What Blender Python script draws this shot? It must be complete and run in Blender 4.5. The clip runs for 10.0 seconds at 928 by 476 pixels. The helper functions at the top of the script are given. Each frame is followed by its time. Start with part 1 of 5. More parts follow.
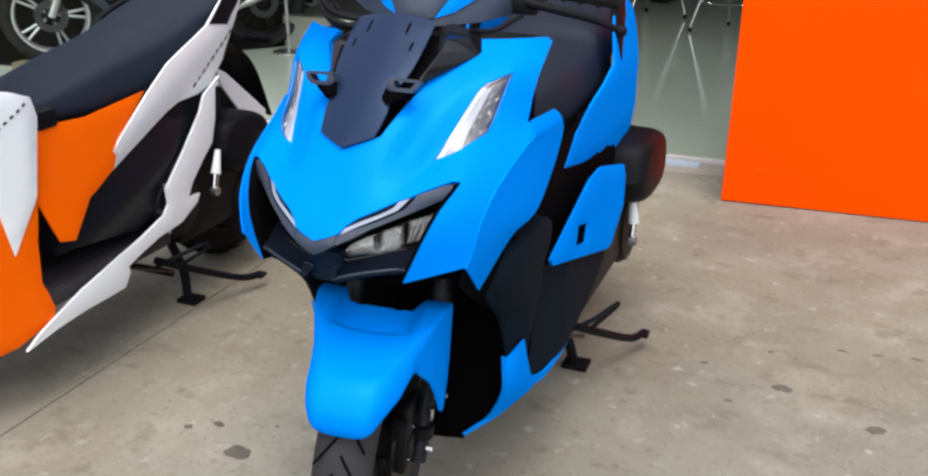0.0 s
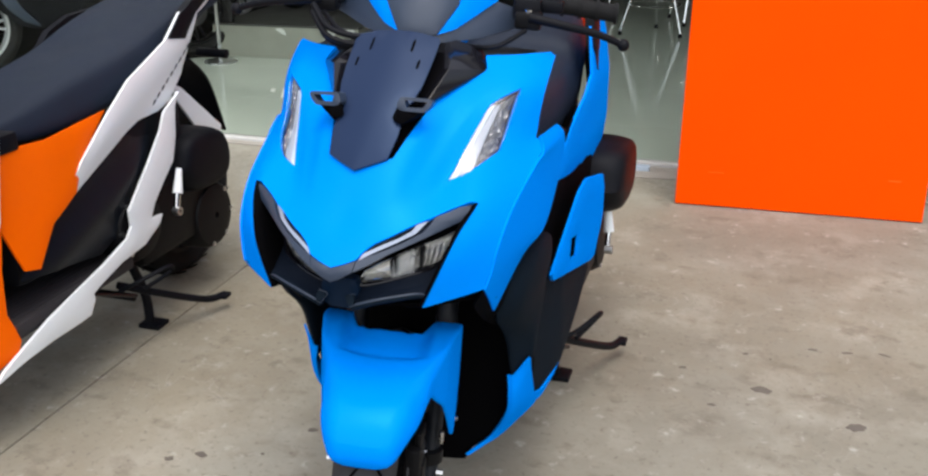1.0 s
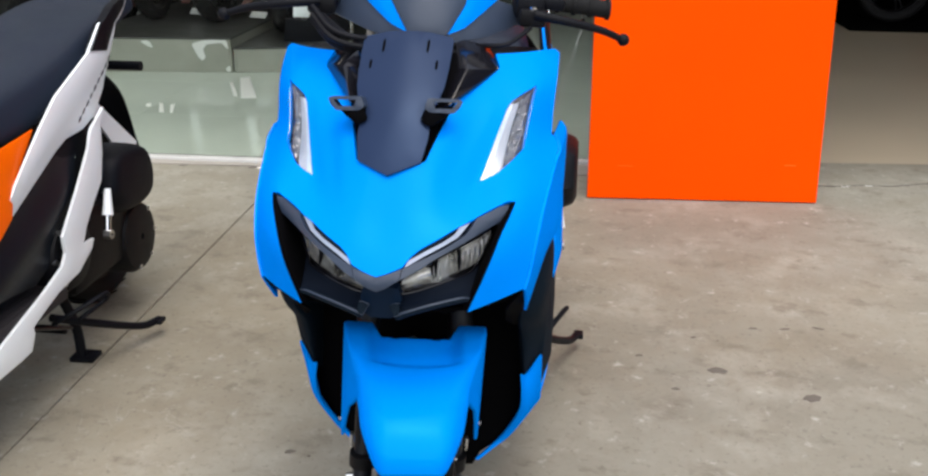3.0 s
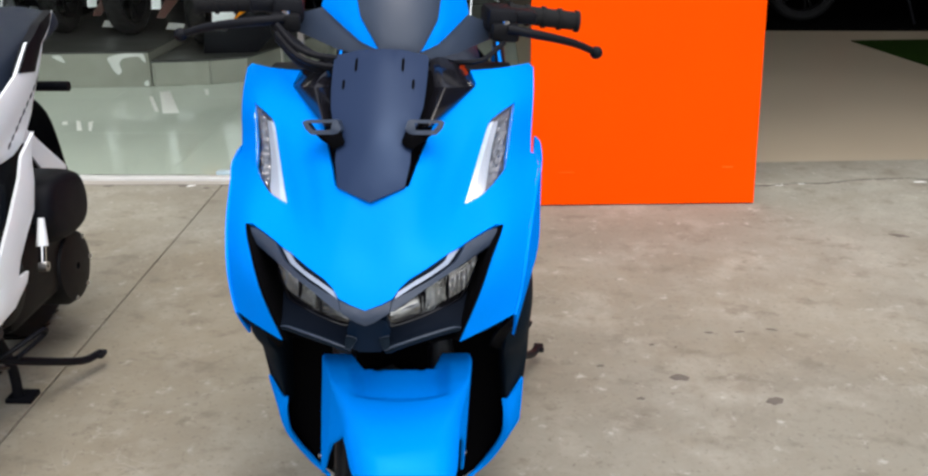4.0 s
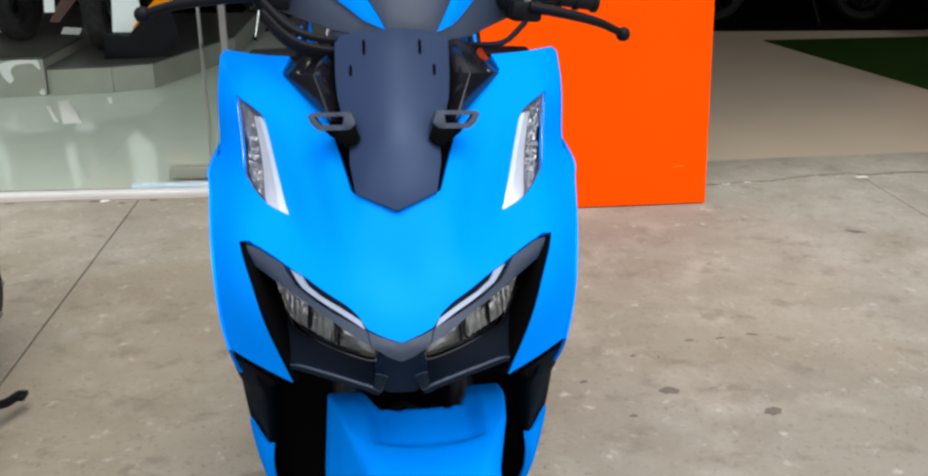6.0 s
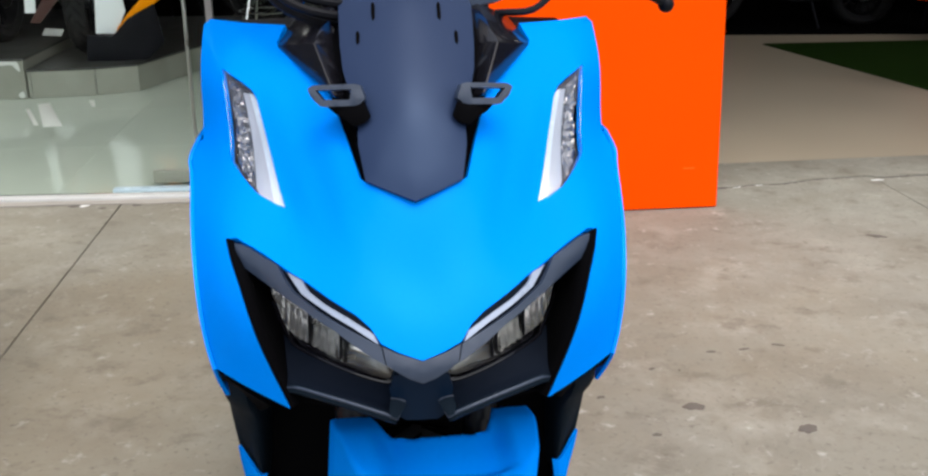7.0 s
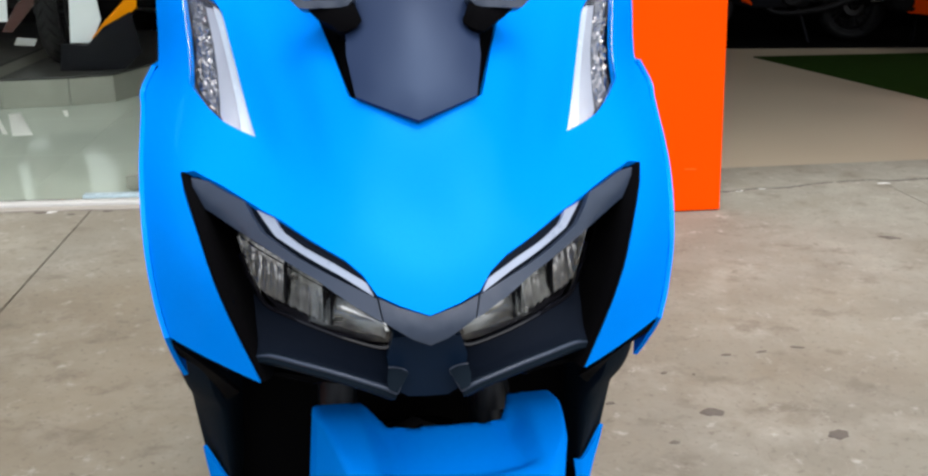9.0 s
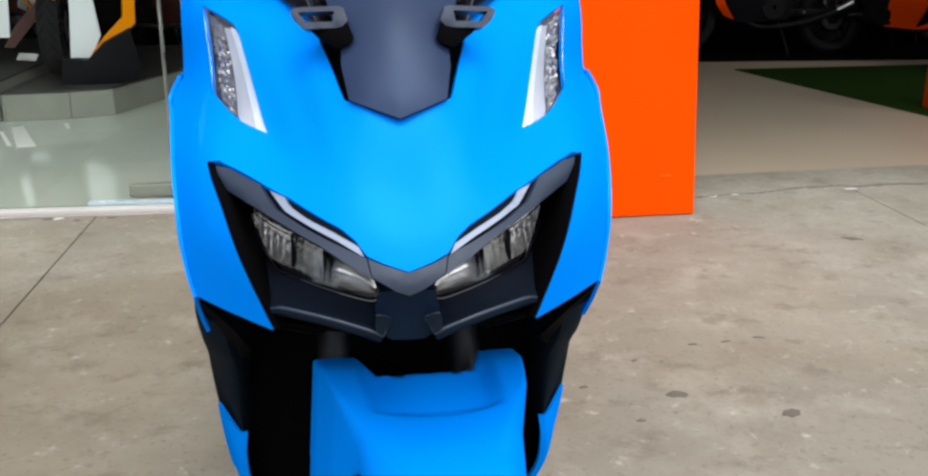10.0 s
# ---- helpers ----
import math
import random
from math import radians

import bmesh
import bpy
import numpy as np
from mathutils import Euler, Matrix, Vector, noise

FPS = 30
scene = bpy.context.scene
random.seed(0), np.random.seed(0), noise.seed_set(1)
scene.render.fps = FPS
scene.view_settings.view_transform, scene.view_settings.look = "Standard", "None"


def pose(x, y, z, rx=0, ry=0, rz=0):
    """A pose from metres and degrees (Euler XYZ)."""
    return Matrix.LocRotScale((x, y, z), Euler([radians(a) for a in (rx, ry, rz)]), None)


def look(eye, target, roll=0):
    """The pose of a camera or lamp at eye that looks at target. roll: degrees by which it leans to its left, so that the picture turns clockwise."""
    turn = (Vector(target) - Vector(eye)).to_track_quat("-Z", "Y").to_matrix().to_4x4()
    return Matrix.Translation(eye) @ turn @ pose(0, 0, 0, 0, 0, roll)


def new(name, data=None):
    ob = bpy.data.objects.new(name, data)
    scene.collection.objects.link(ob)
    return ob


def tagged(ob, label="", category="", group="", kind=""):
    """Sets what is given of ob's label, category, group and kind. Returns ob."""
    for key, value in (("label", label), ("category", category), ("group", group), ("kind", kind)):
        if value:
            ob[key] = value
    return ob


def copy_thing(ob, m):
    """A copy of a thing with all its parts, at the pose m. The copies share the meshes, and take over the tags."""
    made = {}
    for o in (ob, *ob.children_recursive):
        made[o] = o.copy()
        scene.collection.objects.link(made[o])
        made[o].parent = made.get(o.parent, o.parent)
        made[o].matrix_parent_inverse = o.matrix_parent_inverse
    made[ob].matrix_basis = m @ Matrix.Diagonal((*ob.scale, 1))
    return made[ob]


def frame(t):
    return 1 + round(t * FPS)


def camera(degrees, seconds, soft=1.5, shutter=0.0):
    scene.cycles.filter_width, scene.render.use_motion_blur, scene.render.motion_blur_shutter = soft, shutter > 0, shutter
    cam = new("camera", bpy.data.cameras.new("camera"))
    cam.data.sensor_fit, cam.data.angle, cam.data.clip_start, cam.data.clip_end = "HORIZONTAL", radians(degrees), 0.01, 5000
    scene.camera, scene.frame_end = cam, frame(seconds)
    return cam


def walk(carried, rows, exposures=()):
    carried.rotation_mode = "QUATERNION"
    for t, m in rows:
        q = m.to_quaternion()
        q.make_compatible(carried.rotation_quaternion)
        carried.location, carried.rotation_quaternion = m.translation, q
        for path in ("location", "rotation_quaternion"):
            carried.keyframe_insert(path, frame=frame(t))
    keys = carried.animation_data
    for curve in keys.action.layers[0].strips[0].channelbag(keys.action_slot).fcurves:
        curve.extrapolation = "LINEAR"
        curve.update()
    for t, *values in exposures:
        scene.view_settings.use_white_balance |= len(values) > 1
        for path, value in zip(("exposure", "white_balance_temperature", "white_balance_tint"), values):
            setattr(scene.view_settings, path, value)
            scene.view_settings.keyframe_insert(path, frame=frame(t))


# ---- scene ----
cam = camera(52.3, 10.0, soft=2.4)
PATH = [
    (0, (0.698, -0.116, 1.215), (-0.003, 1.602, 0.469), -0.1),
    (0.5, (0.62, -0.122, 1.222), (-0.032, 1.617, 0.479), -0.2),
    (1, (0.547, -0.132, 1.231), (0.005, 1.645, 0.49), -0.0),
    (1.5, (0.483, -0.163, 1.232), (0.072, 1.649, 0.493), 0.3),
    (2, (0.414, -0.205, 1.218), (0.075, 1.624, 0.483), 0.5),
    (2.5, (0.336, -0.194, 1.213), (0.047, 1.644, 0.481), 0.3),
    (4, (0.163, -0.118, 1.225), (0.11, 1.747, 0.504), -0.3),
    (4.5, (0.115, -0.085, 1.219), (0.164, 1.78, 0.5), -0.1),
    (5, (0.044, -0.042, 1.201), (0.181, 1.821, 0.486), 0.3),
    (5.5, (0.011, 0.02, 1.183), (0.164, 1.883, 0.472), 0.2),
    (7, (-0.038, 0.254, 1.078), (0.147, 2.124, 0.392), 0.3),
    (7.5, (-0.037, 0.355, 1.042), (0.157, 2.228, 0.37), 0.3),
    (8, (-0.034, 0.436, 0.986), (0.168, 2.314, 0.328), 0.3),
    (8.5, (-0.041, 0.456, 0.952), (0.171, 2.336, 0.306), 0.3),
    (9, (-0.047, 0.401, 0.946), (0.173, 2.286, 0.315), 0.3),
    (9.5, (-0.047, 0.318, 0.948), (0.182, 2.207, 0.33), 0.2),
    (10, (-0.049, 0.226, 0.966), (0.188, 2.118, 0.362), 0.2),
]
walk(cam, [(t, look(eye, target, roll)) for t, eye, target, roll in PATH])

# ---- world and light ----
world = bpy.data.worlds.new("overcast_sky")
scene.world = world
world.use_nodes = True
wn = world.node_tree.nodes
sky = wn.new("ShaderNodeTexSky")
sky.sky_type, sky.sun_disc = "NISHITA", False
sky.sun_elevation, sky.sun_rotation = radians(78), radians(146)
sky.dust_density, sky.air_density = 4.0, 1.0
grey = wn.new("ShaderNodeHueSaturation")
grey.inputs["Saturation"].default_value = 0.6
world.node_tree.links.new(sky.outputs[0], grey.inputs["Color"])
world.node_tree.links.new(grey.outputs[0], wn["Background"].inputs[0])
wn["Background"].inputs[1].default_value = 0.15

sun_data = bpy.data.lights.new("sun", "SUN")
sun_data.energy, sun_data.angle, sun_data.color = 1.15, radians(90), (1.0, 0.97, 0.92)
sun = new("sun", sun_data)
sun.matrix_world = look((2.4, -7.0, 5.8), (0, 1, 0))
scene.view_settings.exposure = 0.80


# ---- materials ----
def material(name, color, rough=0.5, metal=0.0, vary=0.12, scale=8.0, grain=120.0, bump=0.05, coat=0.0, spread=0.1, spec=0.5):
    """A surface with cloudy colour variation, uneven gloss and fine relief."""
    m = bpy.data.materials.new(name)
    m.use_nodes = True
    n, l = m.node_tree.nodes, m.node_tree.links
    b = n["Principled BSDF"]
    co = n.new("ShaderNodeTexCoord")
    big, fine = n.new("ShaderNodeTexNoise"), n.new("ShaderNodeTexNoise")
    big.inputs["Scale"].default_value, big.inputs["Detail"].default_value = scale, 5.0
    fine.inputs["Scale"].default_value, fine.inputs["Detail"].default_value = grain, 3.0
    mix = n.new("ShaderNodeMix")
    mix.data_type = "RGBA"
    mix.inputs[6].default_value = (*[c * (1 - vary) for c in color], 1)
    mix.inputs[7].default_value = (*[min(1.0, c * (1 + vary)) for c in color], 1)
    ro = n.new("ShaderNodeMapRange")
    ro.inputs["To Min"].default_value, ro.inputs["To Max"].default_value = max(0.02, rough - spread), min(1.0, rough + spread)
    bu = n.new("ShaderNodeBump")
    bu.inputs["Strength"].default_value, bu.inputs["Distance"].default_value = bump, 0.002
    for t in (big, fine):
        l.new(co.outputs["Object"], t.inputs["Vector"])
    l.new(big.outputs["Fac"], mix.inputs[0])
    l.new(mix.outputs[2], b.inputs["Base Color"])
    l.new(big.outputs["Fac"], ro.inputs["Value"])
    l.new(ro.outputs[0], b.inputs["Roughness"])
    l.new(fine.outputs["Fac"], bu.inputs["Height"])
    l.new(bu.outputs[0], b.inputs["Normal"])
    b.inputs["Metallic"].default_value = metal
    b.inputs["Coat Weight"].default_value = coat
    b.inputs["Specular IOR Level"].default_value = spec
    b.inputs["Coat Roughness"].default_value = 0.06
    return m


def glass(name, color=(1, 1, 1), rough=0.0, ior=1.45):
    m = bpy.data.materials.new(name)
    m.use_nodes = True
    b = m.node_tree.nodes["Principled BSDF"]
    b.inputs["Base Color"].default_value = (*color, 1)
    b.inputs["Transmission Weight"].default_value = 1.0
    b.inputs["Roughness"].default_value, b.inputs["IOR"].default_value = rough, ior
    return m


BLUE = material("blue_paint", (0.0, 0.240, 0.92), 0.36, 0.0, 0.03, 3, 400, 0.01, 0.0, 0.04, 0.0)


def lacquer(m, weight, tint, rough):
    """A thin even gloss over a paint."""
    n, l = m.node_tree.nodes, m.node_tree.links
    g, mx = n.new("ShaderNodeBsdfGlossy"), n.new("ShaderNodeMixShader")
    g.inputs["Color"].default_value, g.inputs["Roughness"].default_value = (*tint, 1), rough
    mx.inputs[0].default_value = weight
    l.new(n["Principled BSDF"].outputs[0], mx.inputs[1])
    l.new(g.outputs[0], mx.inputs[2])
    l.new(mx.outputs[0], n["Material Output"].inputs[0])


lacquer(BLUE, 0.022, (0.06, 0.55, 1.0), 0.15)
ORANGE = material("orange_paint", (1.0, 0.135, 0.0), 0.36, 0.0, 0.04, 4, 300, 0.01, 0.0, 0.05, 0.1)
WHITE = material("white_paint", (0.88, 0.92, 0.93), 0.3, 0.0, 0.03, 5, 300, 0.01, 0.4, 0.05)
SATIN = material("satin_grey_plastic", (0.026, 0.040, 0.070), 0.42, 0.0, 0.15, 9, 900, 0.12, 0.0, 0.08, 0.6)
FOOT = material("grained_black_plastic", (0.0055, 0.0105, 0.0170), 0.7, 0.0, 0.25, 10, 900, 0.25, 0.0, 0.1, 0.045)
BLACK = material("black_plastic", (0.004, 0.0045, 0.007), 0.55, 0.0, 0.25, 10, 900, 0.15, 0.0, 0.1, 0.15)
MOULD = material("moulded_black_plastic", (0.006, 0.008, 0.012), 0.38, 0.0, 0.2, 12, 900, 0.2, 0.0, 0.08, 0.26)
LIP = material("dark_grey_plastic", (0.0042, 0.0070, 0.0135), 0.5, 0.0, 0.2, 10, 900, 0.2, 0.0, 0.08, 0.07)
# black plastic with the shade of recesses and gaps put into its colour
SHADEBLACK = material("shade_black_plastic", (0.0015, 0.0015, 0.002), 0.85, 0.0, 0.2, 10, 600, 0.1, 0.0, 0.1, 0.04)
GLOSS = material("gloss_black_plastic", (0.008, 0.008, 0.011), 0.12, 0.0, 0.1, 6, 300, 0.0, 0.0, 0.03, 0.4)
SMOKE = material("smoked_acrylic", (0.017, 0.029, 0.066), 0.15, 0.0, 0.08, 4, 300, 0.0, 0.0, 0.03, 0.20)
SMOKE.node_tree.nodes["Principled BSDF"].inputs["Specular Tint"].default_value = (0.42, 0.62, 1.0, 1)
FLOORMAT = material("grey_floor_plastic", (0.032, 0.029, 0.031), 0.6, 0.0, 0.2, 14, 700, 0.35, 0.0, 0.1, 0.3)
VINYL = material("black_vinyl", (0.011, 0.017, 0.031), 0.55, 0.0, 0.2, 14, 700, 0.35, 0.0, 0.1, 0.22)
RUBBER = material("tyre_rubber", (0.015, 0.015, 0.0155), 0.8, 0.0, 0.25, 14, 300, 0.3, 0.0, 0.1, 0.12)
METAL = material("brushed_steel", (0.55, 0.55, 0.55), 0.3, 1.0, 0.12, 12, 500, 0.05)
DISC = material("dull_disc_steel", (0.07, 0.07, 0.073), 0.4, 1.0, 0.2, 20, 500, 0.05)
# lit copy of the tyre rubber: daylight on the front tyre put into its grey
TYRE = material("lit_tyre_rubber", (0.045, 0.045, 0.047), 0.85, 0.0, 0.25, 14, 300, 0.3, 0.0, 0.1, 0.12)
CHROME = material("chrome", (0.8, 0.8, 0.82), 0.08, 1.0, 0.05, 12, 500, 0.0)
CAST = material("dark_cast_alloy", (0.006, 0.006, 0.007), 0.5, 0.1, 0.25, 18, 300, 0.25, 0.0, 0.1, 0.15)
ALLOY = material("silver_alloy", (0.62, 0.63, 0.65), 0.35, 0.8, 0.08, 12, 300, 0.05)
ALLOYDARK = material("smoked_lamp_chrome", (0.20, 0.205, 0.22), 0.16, 1.0, 0.2, 60, 300, 0.1)
BRIGHTREF = material("bright_lamp_reflector", (0.86, 0.86, 0.85), 0.24, 0.85, 0.1, 60, 300, 0.05)
REFLECTOR = material("lamp_reflector", (0.62, 0.62, 0.60), 0.24, 0.85, 0.1, 60, 300, 0.05)
STRIP = material("daylight_strip_plastic", (0.34, 0.40, 0.51), 0.3, 0.0, 0.12, 60, 400, 0.08)
GUIDE = material("white_light_guide", (0.52, 0.62, 0.72), 0.25, 0.0, 0.05, 40, 300, 0.05)
FROST = material("frosted_lens", (0.34, 0.38, 0.46), 0.35, 0.0, 0.12, 30, 300, 0.05)
REDLENS = material("red_lens", (0.13, 0.008, 0.007), 0.15, 0.0, 0.1, 20, 300, 0.0, 0.5)
LENS = glass("clear_lens")
NAVY = material("dark_navy_plastic", (0.0012, 0.010, 0.028), 0.55, 0.0, 0.15, 14, 600, 0.1, 0.0, 0.08, 0.15)
INK = material("dark_lettering", (0.03, 0.03, 0.035), 0.4)


# ---- helpers for shapes ----
def link(name, bm, mat, parent=None, label="", smooth=True, crease=38):
    me = bpy.data.meshes.new(name)
    bmesh.ops.recalc_face_normals(bm, faces=bm.faces)
    bm.to_mesh(me)
    bm.free()
    me.materials.append(mat)
    if smooth:
        for p in me.polygons:
            p.use_smooth = True
        me.set_sharp_from_angle(angle=radians(crease))
    ob = new(name, me)
    ob.parent = parent
    return tagged(ob, label)


def part(name, bm, mat, parent, label="", smooth=True, crease=38):
    """Links a bmesh as one mesh under a thing or a part."""
    return link(name, bm, mat, parent, label, smooth, crease)


def thing(name, place, label, category, group="", kind="", turn=0):
    ob = new(name)
    ob.empty_display_size = 0.05
    ob.matrix_world = pose(*place, 0, 0, turn)
    return tagged(ob, label, category, group, kind)


def skin(ctrl):
    """A smooth surface over a plane through a few control heights (a, b, height), mirrored in a."""
    pts, val = [], []
    for a, b, h in ctrl:
        pts.append((a, b)), val.append(h)
        if a > 0.001:
            pts.append((-a, b)), val.append(h)
    p, k = np.array(pts), len(pts)

    def kernel(q):
        r = np.linalg.norm(q[:, None] - p[None], axis=2)
        return np.where(r > 0, r * r * np.log(r + 1e-12), 0)

    big = np.zeros((k + 3, k + 3))
    big[:k, :k] = kernel(p) + 1e-4 * np.eye(k)
    big[:k, k], big[:k, k + 1:], big[k, :k], big[k + 1:, :k] = 1, p, 1, p.T
    w = np.linalg.solve(big, np.r_[val, 0, 0, 0])
    return lambda q: kernel(q) @ w[:k] + w[k] + q @ w[k + 1:]


def front(fn, off=0.0):
    """Maps (x, z) onto the surface y = fn, off metres in front of it."""
    def go(q):
        q = np.asarray(q, float)
        e = 1e-3
        y = fn(q)
        gx = (fn(q + [e, 0]) - y) / e
        gz = (fn(q + [0, e]) - y) / e
        n = np.stack([gx, -np.ones(len(q)), gz], 1)
        n /= np.linalg.norm(n, axis=1)[:, None]
        return np.stack([q[:, 0], y, q[:, 1]], 1) + n * off, n
    return go


def flank(fn, sign=1, off=0.0):
    """Maps (y, z) onto the surface x = sign * fn."""
    def go(q):
        q = np.asarray(q, float)
        e = 1e-3
        x = fn(q)
        gy = (fn(q + [e, 0]) - x) / e
        gz = (fn(q + [0, e]) - x) / e
        n = np.stack([np.ones(len(q)), -gy, -gz], 1)
        n /= np.linalg.norm(n, axis=1)[:, None]
        p = np.stack([x, q[:, 0], q[:, 1]], 1) + n * off
        return p * [sign, 1, 1], n * [sign, 1, 1]
    return go


def level(x):
    return lambda q: np.full(len(q), float(x))


def mirrored(half):
    """Closes a half outline (first and last points on the middle line or not) by its mirror image."""
    back = [(-a, b) for a, b in reversed(half) if a > 1e-6]
    return list(half) + back


def soften(poly, r=0.25):
    """Cuts every corner of an outline once."""
    out = []
    for i, a in enumerate(poly):
        b = poly[(i + 1) % len(poly)]
        a, b = Vector(a), Vector(b)
        out += [tuple(a.lerp(b, r * 0.5)), tuple(a.lerp(b, 1 - r * 0.5))]
    return out


def inside(q, poly):
    x, y = q[:, 0], q[:, 1]
    c = np.zeros(len(q), bool)
    p = np.array(poly)
    for a, b in zip(p, np.roll(p, -1, 0)):
        hit = (a[1] > y) != (b[1] > y)
        with np.errstate(divide="ignore", invalid="ignore"):
            c ^= hit & (x < (b[0] - a[0]) * (y - a[1]) / (b[1] - a[1]) + a[0])
    return c


def gap(q, poly):
    """Distance of points to an outline."""
    p = np.array(poly)
    best = np.full(len(q), 9.0)
    for a, b in zip(p, np.roll(p, -1, 0)):
        d = b - a
        t = np.clip(((q - a) @ d) / max(d @ d, 1e-12), 0, 1)
        best = np.minimum(best, np.linalg.norm(q - (a + t[:, None] * d), axis=1))
    return best


def sheet(poly, go, step=0.012, thick=0.004, roll=0.002, holes=(), bow=0.0, bm=None):
    """A moulded panel: the outline poly, filled, laid on the surface go and given a thickness and rolled edges."""
    from mathutils.geometry import delaunay_2d_cdt

    def dense(loop):
        out = []
        for i, a in enumerate(loop):
            b = loop[(i + 1) % len(loop)]
            k = max(1, round(math.dist(a, b) / step))
            out += [(a[0] + (b[0] - a[0]) * j / k, a[1] + (b[1] - a[1]) * j / k) for j in range(k)]
        return out

    loops = [dense(poly)] + [dense(h) for h in holes]
    verts, edges = [], []
    for lo in loops:
        s = len(verts)
        verts += lo
        edges += [(s + i, s + (i + 1) % len(lo)) for i in range(len(lo))]
    p = np.array(poly)
    lo, hi = p.min(0), p.max(0)
    rows = np.arange(lo[1], hi[1], step * 0.87)
    g = np.array([(x + (k % 2) * step / 2, z) for k, z in enumerate(rows) for x in np.arange(lo[0], hi[0], step)])
    if len(g):
        keep = inside(g, poly) & (gap(g, poly) > step * 0.55)
        for h in holes:
            keep &= ~inside(g, h) & (gap(g, h) > step * 0.55)
        verts += [tuple(v) for v in g[keep]]
    v2, _, f2, *_ = delaunay_2d_cdt([Vector(v) for v in verts], edges, [], 0, 1e-6)
    q = np.array([tuple(v) for v in v2])
    tri = np.array([f for f in f2 if len(f) == 3])
    mid = q[tri].mean(1)
    ok = inside(mid, poly)
    for h in holes:
        ok &= ~inside(mid, h)
    tri = tri[ok]
    used = np.unique(tri)
    remap = {int(u): i for i, u in enumerate(used)}
    q = q[used]
    d = gap(q, poly)
    for h in holes:
        d = np.minimum(d, gap(q, h))
    top, n = go(q)
    top = top + n * (bow * np.clip(d / 0.03, 0, 1) ** 0.7 - roll * (d < 1e-5))[:, None]
    low = top - n * thick
    bm = bm or bmesh.new()
    a = [bm.verts.new(v) for v in top]
    b = [bm.verts.new(v) for v in low]
    count = {}
    for t in tri:
        t = [remap[int(i)] for i in t]
        bm.faces.new([a[i] for i in t])
        bm.faces.new([b[i] for i in reversed(t)])
        for i, j in zip(t, t[1:] + t[:1]):
            count[(i, j)] = 1
    for i, j in list(count):
        if (j, i) not in count:
            bm.faces.new([a[j], a[i], b[i], b[j]])
    return bm


def spline(pts, k):
    """k points on a smooth curve through pts."""
    p = np.array(pts, float)
    s = np.linspace(0, len(p) - 1, k)
    pad = np.vstack([2 * p[0] - p[1], p, 2 * p[-1] - p[-2]])
    out = []
    for v in s:
        i = min(int(v), len(p) - 2)
        t = v - i
        p0, p1, p2, p3 = pad[i:i + 4]
        out.append(0.5 * (2 * p1 + (p2 - p0) * t + (2 * p0 - 5 * p1 + 4 * p2 - p3) * t * t + (3 * p1 - p0 - 3 * p2 + p3) * t ** 3))
    return np.array(out)


def loft(sections, nu=14, nv=14, thick=0.0, closed=False, caps=False, bm=None, flip=1, straight=False):
    """A smooth surface through a row of section curves; thick gives it a back."""
    if closed:
        secs = np.array([spline(list(s) + [s[0]], nu + 1)[:-1] for s in sections])
    elif straight:
        secs = np.array([np.array(s, float) for s in sections])
        nu = secs.shape[1]
    else:
        secs = np.array([spline(s, nu) for s in sections])
    g = np.stack([spline(secs[:, i], nv) for i in range(nu)], 1)
    bm = bm or bmesh.new()
    vs = [[bm.verts.new(v) for v in row] for row in g]
    m = nu if closed else nu - 1
    for r in range(nv - 1):
        for c in range(m):
            bm.faces.new([vs[r][c], vs[r][(c + 1) % nu], vs[r + 1][(c + 1) % nu], vs[r + 1][c]])
    if caps:
        bm.faces.new(vs[0][::-1]), bm.faces.new(vs[-1])
    if thick:
        du, dv = np.gradient(g, axis=1), np.gradient(g, axis=0)
        n = np.cross(du, dv)
        n /= np.linalg.norm(n, axis=2)[..., None] + 1e-12
        b = g - flip * n * thick
        ws = [[bm.verts.new(v) for v in row] for row in b]
        for r in range(nv - 1):
            for c in range(m):
                bm.faces.new([ws[r][c], ws[r + 1][c], ws[r + 1][c + 1], ws[r][c + 1]])
        for r in range(nv - 1):
            for c in (0, nu - 1):
                bm.faces.new([vs[r][c], vs[r + 1][c], ws[r + 1][c], ws[r][c]])
        for c in range(m):
            for r in (0, nv - 1):
                bm.faces.new([vs[r][c], vs[r][c + 1], ws[r][c + 1], ws[r][c]])
    return bm


def tube(pts, r, k=10, n=0, bm=None, taper=None):
    """A round bar along a smooth curve."""
    p = spline(pts, n or max(2, 4 * (len(pts) - 1) + 1)) if len(pts) > 2 else np.array(pts, float)
    bm = bm or bmesh.new()
    rings = []
    for i, c in enumerate(p):
        d = Vector(p[min(i + 1, len(p) - 1)] - p[max(i - 1, 0)]).normalized()
        u = d.orthogonal().normalized() if not rings else (uu - d * uu.dot(d)).normalized()
        uu = u
        w = d.cross(u)
        rad = r if taper is None else r + (taper - r) * i / (len(p) - 1)
        rings.append([bm.verts.new(Vector(c) + rad * (math.cos(2 * math.pi * j / k) * u + math.sin(2 * math.pi * j / k) * w)) for j in range(k)])
    for a, b in zip(rings, rings[1:]):
        for j in range(k):
            bm.faces.new([a[j], a[(j + 1) % k], b[(j + 1) % k], b[j]])
    bm.faces.new(rings[0][::-1]), bm.faces.new(rings[-1])
    return bm


